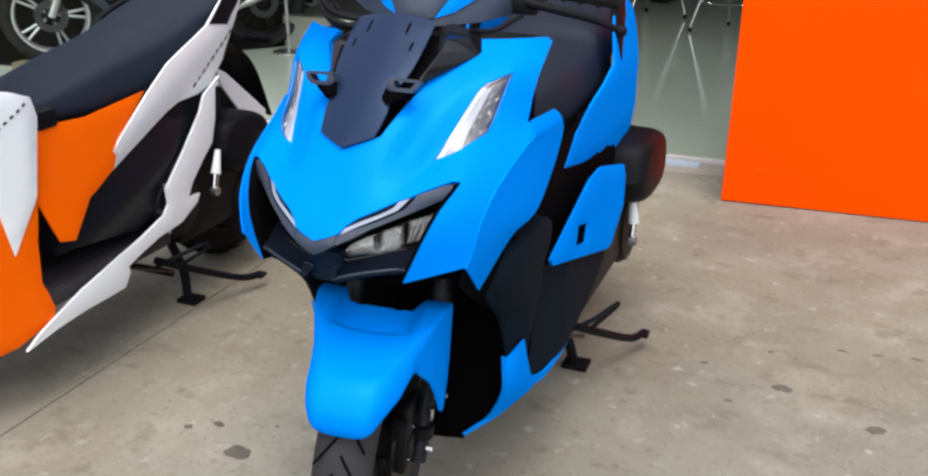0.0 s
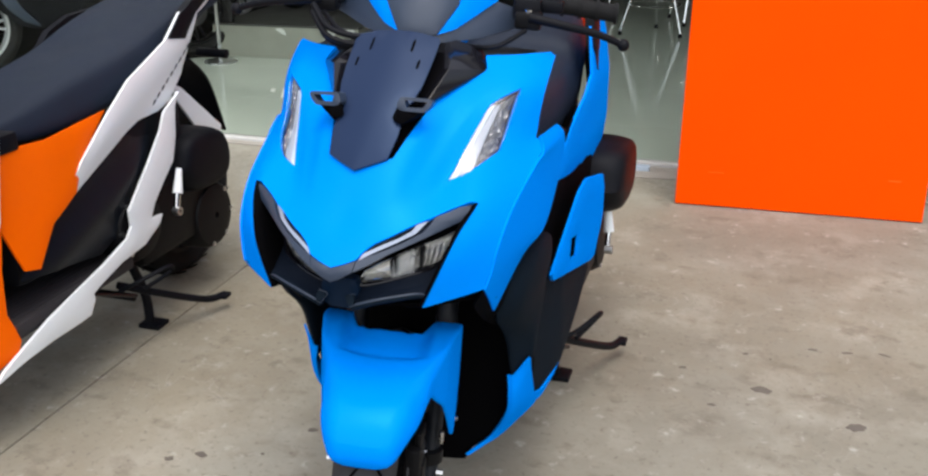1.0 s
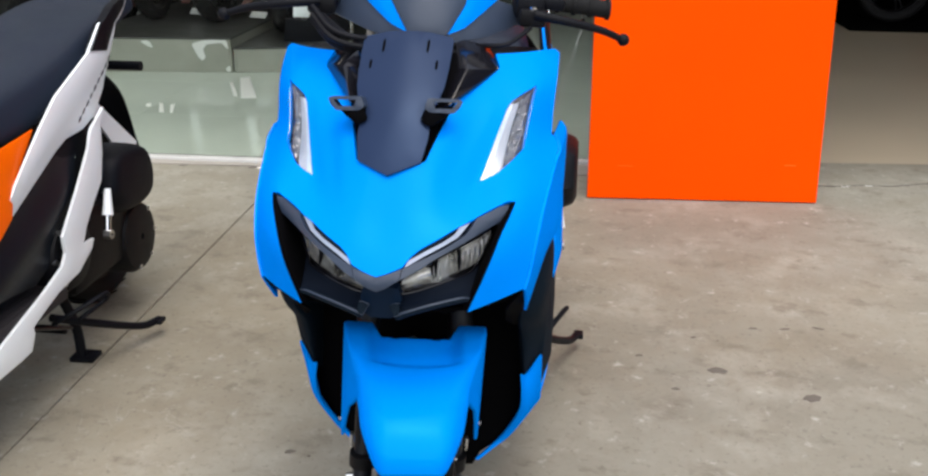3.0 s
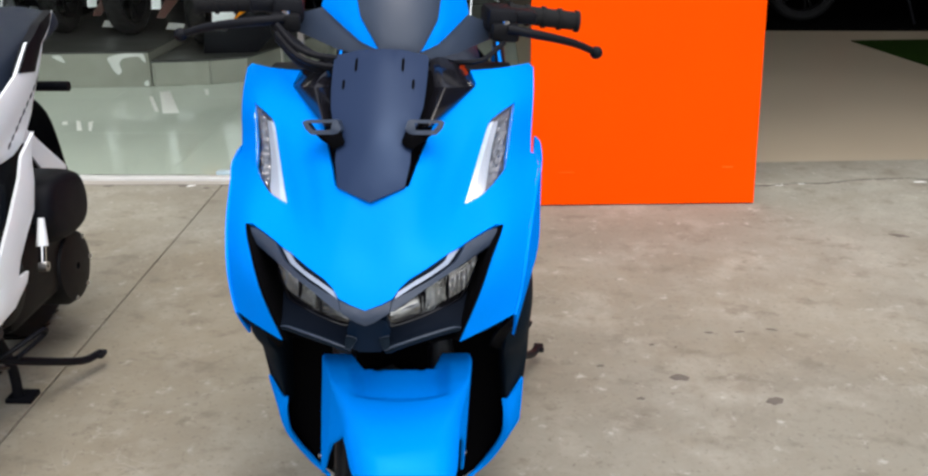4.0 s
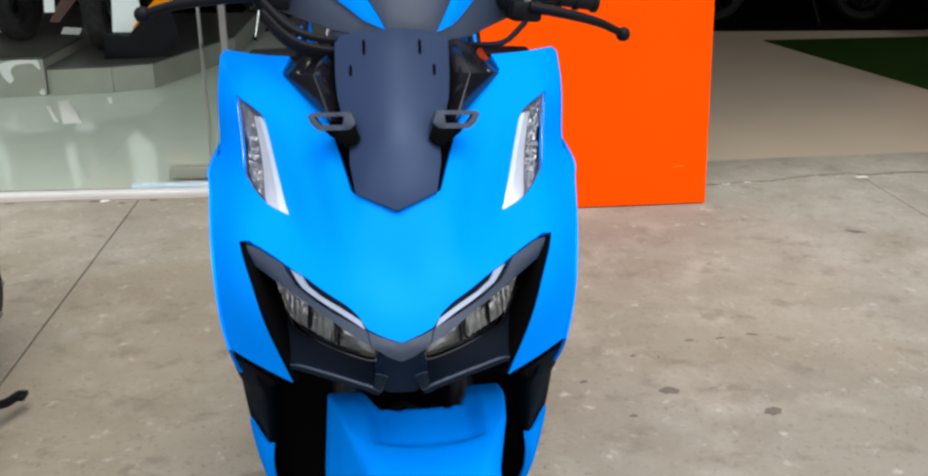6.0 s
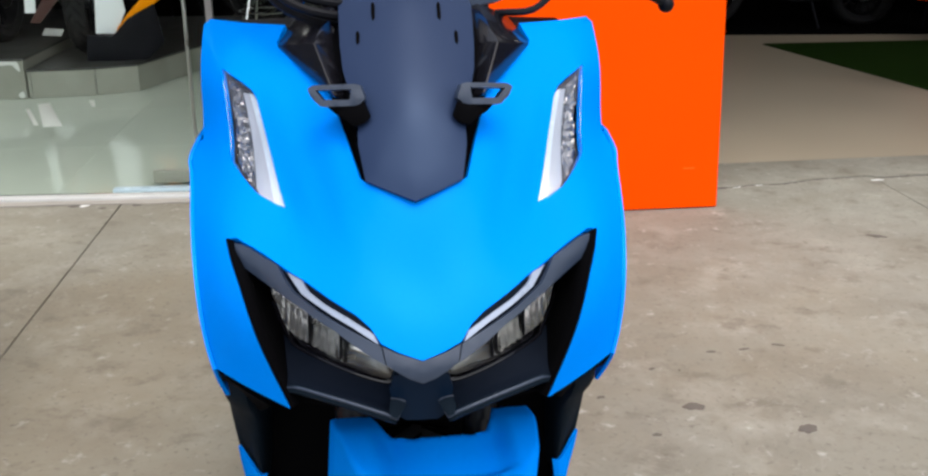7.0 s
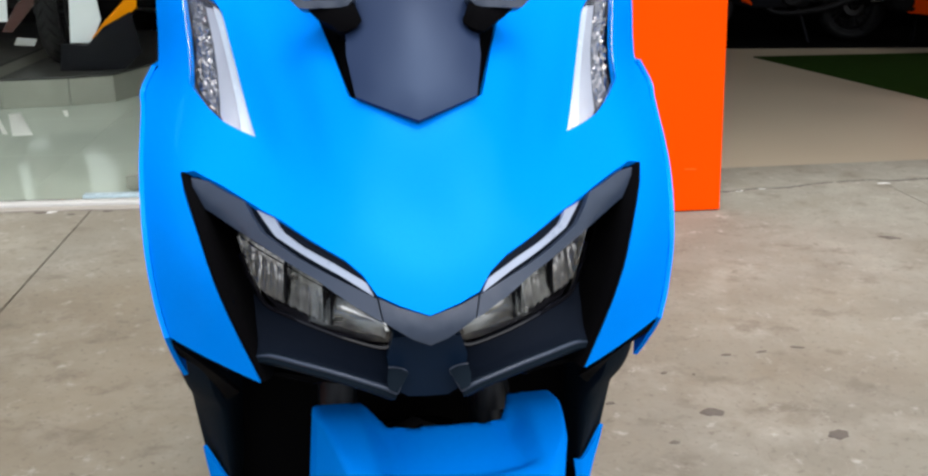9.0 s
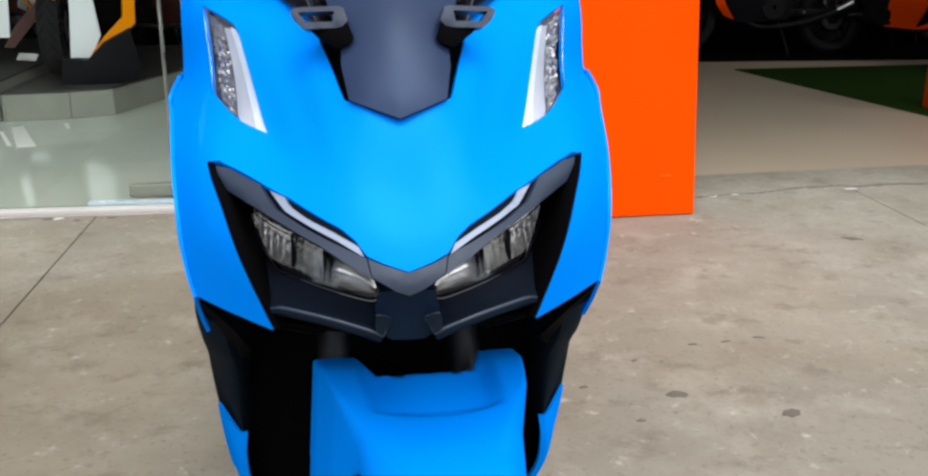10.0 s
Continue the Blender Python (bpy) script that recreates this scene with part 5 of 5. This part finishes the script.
part("sticker", sheet([(-1.975 + .034 * math.cos(a), .112 + .034 * math.sin(a)) for a in np.linspace(0, 2 * math.pi, 20, endpoint=False)], face_of, .02, .002, .0005, ([(-1.970 + .012 * math.cos(a), .110 + .012 * math.sin(a)) for a in np.linspace(0, 2 * math.pi, 12, endpoint=False)],)), PODIUM, tall, "round grey sticker")
CRACK = [(.37, 3.625), (.7, 3.648), (1.0, 3.655), (1.22, 3.672), (1.36, 3.679), (1.44, 3.700), (1.56, 3.706), (1.625, 3.723), (1.746, 3.762), (1.85, 3.772), (1.946, 3.784), (2.0, 3.765), (2.08, 3.769), (2.218, 3.783), (2.331, 3.768), (2.6, 3.81), (4.0, 3.92), (9.0, 4.35)]
th = prism("pavement", CRACK + [(9.0, 4.5), (.37, 3.93)], .0005, .0075, CONCRETE, "pale worn concrete threshold of the doorway", "", .002)
tagged(th, kind="structure")
rnd = random.Random(5)
crack = bmesh.new()
seam = spline([(x, y, 0) for x, y in CRACK[:-2]], 120)
rows = []
for x, y, _ in seam:
    w = .002 + .006 * rnd.random() ** 2
    j = rnd.uniform(-.004, .004)
    rows.append([crack.verts.new(v) for v in ((x, y - .003 - w + j, .0006), (x, y - .002 + j, .0020), (x, y + .003 + j * .5, .0022))])
for a, b in zip(rows, rows[1:]):
    for k in range(2):
        crack.faces.new([a[k], b[k], b[k + 1], a[k + 1]])
tagged(link("joint_crack", crack, DIRT), "dark jagged crack along the doorway threshold", "crack")
prism("carpet", [(2.93, 7.26), (3.21, 5.42), (3.36, 4.5), (7.5, 4.5), (7.5, 7.6)], .0062, .014, CARPET, "dark green carpet on the shop floor", "carpet", .002)
prism("display_column", [(3.37, 5.18), (3.67, 5.18), (3.67, 5.48), (3.37, 5.48)], .014, 1.6, PANELORANGE, "orange painted display column on the carpet", "column", .006)

REDBROWN = material("dark_red_paint", (0.055, 0.011, 0.007), 0.3, 0.0, 0.1, 5, 300, 0.0, 0.3)
YELLOW = material("yellow_orange_paint", (0.95, 0.31, 0.0), 0.35, 0.0, 0.05, 5, 300, 0.0, 0.0, 0.05, 0.1)
# black for the sheets that stand in for shade on the shop floor
SHADESHEET = material("painted_floor_shade", (0.002, 0.002, 0.002), 0.9, 0.0, 0.2, 6, 200, 0.2, 0.0, 0.05, 0.02)
CARTON = material("plain_carton", (0.20, 0.165, 0.10), 0.85, 0.0, 0.1, 8, 200, 0.2)


def ring_tyre(s, y, r, w, rim):
    return wheel(s, y, r, w, rim, "front_wheel" if y < .5 else "rear_wheel", True)


def motorcycle(label, paint, accent, rim, rear_rim=None, pipe=None):
    """A faired motorcycle, its front axle over the origin, facing -y."""
    s = thing("motorcycle", (0, 0, 0), label, "motorcycle", "motorcycles in the showroom")
    ring_tyre(s, 0.0, .30, .12, rim)
    ring_tyre(s, 1.33, .30, .15, rear_rim or rim)
    for q in (1, -1):
        part("fork_leg", tube([(q * .095, 0, .30), (q * .095, .24, .86)], .024, 12), METAL, s, "bright fork leg")
        part("side_fairing", loft([flipped(r, q) for r in ([(.10, .05, .86), (.17, .20, .92), (.18, .45, .90)], [(.14, -.02, .70), (.24, .16, .74), (.22, .55, .72)], [(.16, .08, .50), (.25, .26, .50), (.22, .62, .50)], [(.10, .28, .30), (.17, .40, .28), (.15, .70, .28)])], 12, 16, .006, flip=-q), paint, s)
        part("fairing_stripe", loft([flipped(r, q) for r in ([(.215, .02, .76), (.245, .06, .80)], [(.258, .14, .60), (.266, .20, .62)], [(.235, .20, .44), (.250, .28, .43)], [(.17, .30, .33), (.19, .38, .30)])], 6, 16, .01, flip=-q), accent, s)
        part("handlebar_grip", tube(flipped([(.10, .26, .95), (.22, .30, .97), (.36, .36, .94)], q), .016, 10), BLACK, s)
        part("footpeg", tube(flipped([(.12, .95, .36), (.24, .97, .36)], q), .012, 8), METAL, s)
    part("nose_fairing", loft([[(-.16, .12, .98), (0, .04, 1.06), (.16, .12, .98)], [(-.19, .0, .86), (0, -.16, .88), (.19, .0, .86)], [(-.15, .04, .72), (0, -.10, .70), (.15, .04, .72)]], 14, 12, .006), paint, s)
    part("headlamp", sheet(mirrored([(0, .80), (.10, .84), (.14, .80), (.05, .76), (0, .755)]), front(lambda p: -.145 + 3.0 * p[:, 0] ** 2 + .2 * np.abs(p[:, 1] - .82)), .02, .01, .002), REFLECTOR, s, "bright headlamp")
    part("front_mudguard", loft([[(-.06, -.27, .47), (0, -.29, .49), (.06, -.27, .47)], [(-.075, -.12, .59), (0, -.13, .62), (.075, -.12, .59)], [(-.07, .10, .60), (0, .10, .63), (.07, .10, .60)]], 10, 12, .004), accent, s)
    part("tank", loft([[(a * w, y, z0 + b * h) for a, b in ((-1, 0), (-.9, .7), (0, 1), (.9, .7), (1, 0), (0, -.1))] for y, w, z0, h in ((.30, .10, .82, .12), (.40, .16, .80, .22), (.58, .17, .78, .22), (.76, .12, .76, .12))], 24, 16, closed=True, caps=True), paint, s)
    part("saddle", loft([[(a * w, y, z0 + b * .07) for a, b in ((-1, 0), (-.9, .8), (0, 1), (.9, .8), (1, 0), (0, -.2))] for y, w, z0 in ((.74, .10, .77), (.90, .15, .76), (1.10, .14, .79), (1.30, .11, .86), (1.45, .08, .90))], 24, 20, closed=True, caps=True), VINYL, s)
    part("tail", loft([[(a * w, y, z0 + b * .10) for a, b in ((-1, .3), (-.8, 1), (.8, 1), (1, .3), (0, -.3))] for y, w, z0 in ((1.05, .13, .70), (1.30, .12, .76), (1.55, .05, .84))], 20, 12, closed=True, caps=True), accent, s)
    part("engine", joined([box((-.17, .45, .28), (.17, .90, .62), .04), turned([(.15, .02), (.15, .11), (.20, .10), (.20, .02)], (0, .72, .40), "x", 24), turned([(-.15, .02), (-.15, .11), (-.20, .10), (-.20, .02)], (0, .72, .40), "x", 24)]), CAST, s)
    part("swingarm", joined([box((-.12, .88, .32), (-.09, 1.36, .38), .008), box((.09, .88, .32), (.12, 1.36, .38), .008)]), CAST, s)
    part("exhaust", tube([(.10, .40, .40), (.14, .60, .24), (.17, .95, .26), (.19, 1.15, .32), (.21, 1.42, .42)], .018, 14, taper=.034), pipe or METAL, s, "" if pipe else "bright steel exhaust")
    if pipe:
        part("exhaust_tip", tube([(.212, 1.27, .375), (.214, 1.40, .44)], .020, 14, taper=.030), METAL, s, "short bright exhaust tip")
    part("frame", joined([tube([(0, .25, .88), (.13, .55, .70), (.11, .95, .45)], .02, 8), tube([(0, .25, .88), (-.13, .55, .70), (-.11, .95, .45)], .02, 8)]), BLACK, s)
    part("number_holder", box((-.07, 1.60, .58), (.07, 1.61, .72), .004), BLACK, s)
    part("kickstand", tube([(.12, .80, .30), (.22, .88, .004)], .012, 8), BLACK, s)
    return s


m1 = motorcycle("white and yellow sport motorcycle on a grey podium", WHITE, YELLOW, CAST)
for q in (1,):
    bow = lambda y0: front(lambda p: y0 + 1.2 * np.clip(np.abs(p[:, 0]) - .2, 0, 1) ** 2)
    for nm, poly, y0, mt in (("lower_fairing", [(.095, .139), (.211, .137), (.274, .265), (.250, .465), (.24, .66), (.13, .66), (.115, .383)], -.22, WHITE),
                             ("fairing_edge", [(.211, .137), (.319, .205), (.463, .325), (.480, .62), (.425, .62), (.405, .365), (.300, .262), (.225, .175)], -.235, YELLOW),
                             ("fairing_duct", [(.09, .12), (.32, .20), (.46, .31), (.48, .66), (.09, .66)], -.17, SHADEBLACK),
                             ("belly_pan", [(.06, .002), (.40, .002), (.49, .09), (.455, .31), (.31, .235), (.215, .14), (.08, .15)], -.36, BLACK)):
        part(nm, sheet([(q * a, b) for a, b in poly], bow(y0), .03, .025, .004), mt, m1)
m1.matrix_world = pose(-1.73, 6.22, .160, 0, 0, 2)
m2 = motorcycle("dark red and white motorcycle on a grey podium", REDBROWN, WHITE, CAST)
for nm, poly, mt in (("fork_cover", [(.23, .19), (.285, .19), (.305, .47), (.25, .47)], WHITE), ("lower_fairing", [(.25, .135), (.30, .13), (.46, .32), (.44, .39), (.33, .27)], REDBROWN), ("footrest", [(.30, .06), (.40, .05), (.42, .09), (.32, .10)], METAL)):
    part(nm, sheet(poly, front(lambda p: -.25 + .3 * np.abs(p[:, 0])), .03, .02, .003), mt, m2)
m2.matrix_world = pose(-2.24, 6.25, .222, 0, 0, -4)
m3 = motorcycle("black motorcycle with silver wheels on the tiled floor", BLACK, SATIN, ALLOY, CAST)
m3.matrix_world = pose(-3.94, 4.45, .012, 0, 0, -42)
m4 = motorcycle("black and orange motorcycle deep in the shop", BLACK, PANELORANGE, CAST, None, CAST)
# added black sheets: the shade deep in the shop, laid over the floor
prism("display_mat", [(2.4, 7.78), (8.4, 7.62), (8.4, 12.0), (2.4, 12.0)], .006, .030, SHADESHEET, "flat matt black sheet added as shade under the motorcycles", "mat", .003)
prism("display_mat", [(-8.5, 4.30), (-3.98, 4.30), (-2.96, 5.50), (-2.96, 8.02), (-1.3, 8.02), (-1.3, 11.9), (-8.5, 11.9)], .003, .012, SHADESHEET, "flat matt black sheet added as shade under the motorcycles", "mat", .003)
m4.matrix_world = pose(2.80, 8.15, .030, 0, 0, -90)
m5 = motorcycle("orange motorcycle on the green carpet edge", PANELORANGE, BLACK, CAST, None, CAST)
m5.matrix_world = pose(4.75, 7.05, .0145, 0, 0, 24)
copy_thing(m3, pose(-3.45, 6.75, .012, 0, 0, -12))
tagged(copy_thing(m2, pose(-2.72, 6.32, .222, 0, 0, 3)), "dark red and white motorcycle on a grey podium")
tagged(copy_thing(m2, pose(-3.75, 7.6, .012, 0, 0, 8)), "dark red and white motorcycle on the tiled floor")
tagged(copy_thing(m2, pose(-.95, 8.6, 0, 0, 0, 80)), "dark red and white motorcycle on the tiled floor")
tagged(copy_thing(m3, pose(-2.35, 8.75, .012, 0, 0, -72)), "black motorcycle with silver wheels on the black shade sheet")
tagged(copy_thing(m3, pose(-3.5, 9.3, .012, 0, 0, -65)), "black motorcycle with silver wheels on the black shade sheet")
copy_thing(m4, pose(5.6, 8.9, .030, 0, 0, -75))
copy_thing(m4, pose(4.5, 8.9, .030, 0, 0, -80))


def stool(x, y, turn, label):
    """A round padded seat on three straight splayed legs with rubber feet and a foot ring."""
    s = thing("stool", (x, y, 0.0025), label, "stool", "stools in the showroom", turn=turn)
    part("cushion", turned([(.62, .0), (.62, .15), (.632, .165), (.665, .165), (.682, .14), (.682, .0)], (0, 0, 0), "z", 32), VINYL, s)
    ring = []
    for i in range(3):
        a = math.radians(90 + 120 * i)
        c, d = math.cos(a), math.sin(a)
        leg = part("leg", tube([(.26 * c, .26 * d, .025), (.07 * c, .07 * d, .63)], .011, 10), CHROME, s, "bright chrome leg")
        part("rubber_foot", turned([(0, .0), (0, .016), (.03, .014), (.03, .0)], (.26 * c, .26 * d, 0), "z", 14), BLACK, leg, "black rubber foot")
    for k in range(25):
        a = 2 * math.pi * k / 24
        ring.append((.20 * math.cos(a), .20 * math.sin(a), .22))
    part("foot_ring", tube(ring, .007, 8), CHROME, s)
    return s


stool(-.21, 7.29, -1, "round black padded stool on three chrome legs")
stool(-.84, 7.80, 25, "round black padded stool on three chrome legs")
stool(.04, 7.95, 50, "round black padded stool on three chrome legs")


def display_stand(x, y):
    s = thing("display_stand", (x, y, 0), "thin metal display stand with a round foot", "stand")
    part("foot", turned([(0, .0), (0, .11), (.010, .11), (.016, .09), (.016, .0)], (0, 0, 0), "z", 28), METAL, s)
    part("pole", tube([(0, 0, .01), (0, 0, 1.15)], .012, 12), METAL, s)
    part("panel", box((-.12, -.01, 1.10), (.12, .01, 1.40), .004), SATIN, s)


display_stand(-2.80, 5.35)
carton = thing("carton_box", (-3.86, 4.12, 0.0025), "small plain brown carton on the tiles", "box", turn=12)
part("body", box((-.055, -.06, 0), (.055, .06, .085), .003), CARTON, carton)
part("flap", box((-.055, -.062, .086), (.055, 0, .089), .001), CARTON, carton)

# polished floor tiles behind the glass
MORTAR_GLINT = material("white_mortar_and_glint", (0.75, 0.74, 0.70), 0.8, 0.0, 0.1, 30, 200, 0.3)
for i, (x, y, r, st) in enumerate(((1.372, 3.683, .009, 2.4), (1.47, 3.700, .007, 2.0), (1.975, 3.732, .010, 2.6), (2.33, 3.772, .006, 2.0))):
    tagged(blob("mortar_chip", x, y, r, st, 40 + i, MORTAR_GLINT, "small white mortar chip in the crack", 4), "small white mortar chip in the crack", "mortar", "mortar chips along the threshold")
# reflections of the ceiling lights, laid on the tiles as thin white shapes
for mark in ([(-1.823, 5.455), (-1.772, 5.488), (-1.541, 4.930), (-1.629, 4.915)], [(-1.843, 5.326), (-1.828, 5.342), (-1.662, 4.957), (-1.685, 4.956)], [(-2.103, 4.727), (-2.083, 4.740), (-2.048, 4.664), (-2.079, 4.664)],
             [(-2.041, 4.753), (-2.013, 4.741), (-1.923, 4.543), (-1.950, 4.543)], [(-1.961, 4.715), (-1.945, 4.745), (-1.870, 4.530), (-1.890, 4.545)], [(-1.577, 5.539), (-1.552, 5.539), (-1.502, 5.375), (-1.520, 5.375)]):
    tagged(prism("floor_mark", mark, .0026, .0034, MORTAR_GLINT, "white reflection of a ceiling light painted on the polished floor", "mark", .0003), group="white marks on the floor")
# narrow strip of old concrete between forecourt and shop window, broken along its edge
rnd = random.Random(8)
lip = [(-9.0 + .14 * k, 3.647 + .006 * math.sin(k * .7) + rnd.uniform(-.005, .005)) for k in range(65)] + [(.355, 3.70), (.355, 3.842), (-.60, 3.842), (-.60, 3.694), (-9.0, 3.694)]
tagged(prism("pavement", [q for q in lip if q[0] < -.05 or q[1] > 3.69], .0006, .0055, THRESHOLD, "pale worn concrete strip under the shop window", "", .0015), kind="structure")
for k, (x, y, r, st) in enumerate(((-1.13, 3.643, .012, 1.8), (-.905, 3.640, .010, 2.0), (-1.02, 3.612, .006, 2.2), (-1.44, 3.636, .007, 3.0))):
    blob("floor_stain", x, y, r, st, 70 + k, DIRT, "small dark dried stain on the concrete", 5)
tagged(blob("mortar_chip", -1.088, 3.655, .016, 1.5, 90, MORTAR_GLINT, "small white mortar chip on the strip", 60), "small white mortar chip on the strip", "mortar", "mortar chips along the threshold")
tile_mesh = None
tiles_floor = bpy.data.objects["floor_tile"]
tiles_floor.name = "floor_1"
for i in range(7):
    for k in range(7):
        x, y = .36 - .8 * (i + 1), 3.70 + .8 * k
        if tile_mesh is None:
            ob = part("tile", box((0.0005, 0.0005, -.001), (.7995, .7995, .0025), .0003), TILE, tiles_floor, "", False)
            tile_mesh = ob.data
        else:
            ob = new("tile", tile_mesh)
            ob.parent = tiles_floor
        ob.location = (x, y, 0)


# ---- ceiling lights of the showroom ----
GLOW = bpy.data.materials.new("lit_diffuser")
GLOW.use_nodes = True
GLOW.node_tree.nodes["Principled BSDF"].inputs["Emission Color"].default_value = (1, 0.97, 0.92, 1)
GLOW.node_tree.nodes["Principled BSDF"].inputs["Emission Strength"].default_value = 6.0
for x, y in ((-1.9, 5.6), (-4.2, 5.6), (4.9, 7.2)):
    lamp = thing("ceiling_light", (x, y, 3.4), "white tube ceiling light, switched on", "ceiling light", "ceiling lights of the showroom")
    part("housing", box((-.65, -.09, -.05), (.65, .09, 0), .006), SILL, lamp)
    part("diffuser", box((-.62, -.07, -.062), (.62, .07, -.0505), .003), GLOW, lamp, "glowing diffuser")
    data = bpy.data.lights.new("tube", "AREA")
    data.shape, data.size, data.size_y, data.energy, data.color = "RECTANGLE", 1.2, .13, 2.5, (1, .97, .92)
    tube_lamp = new("tube", data)
    tube_lamp.parent = lamp
    tube_lamp.location = (0, 0, -.07)
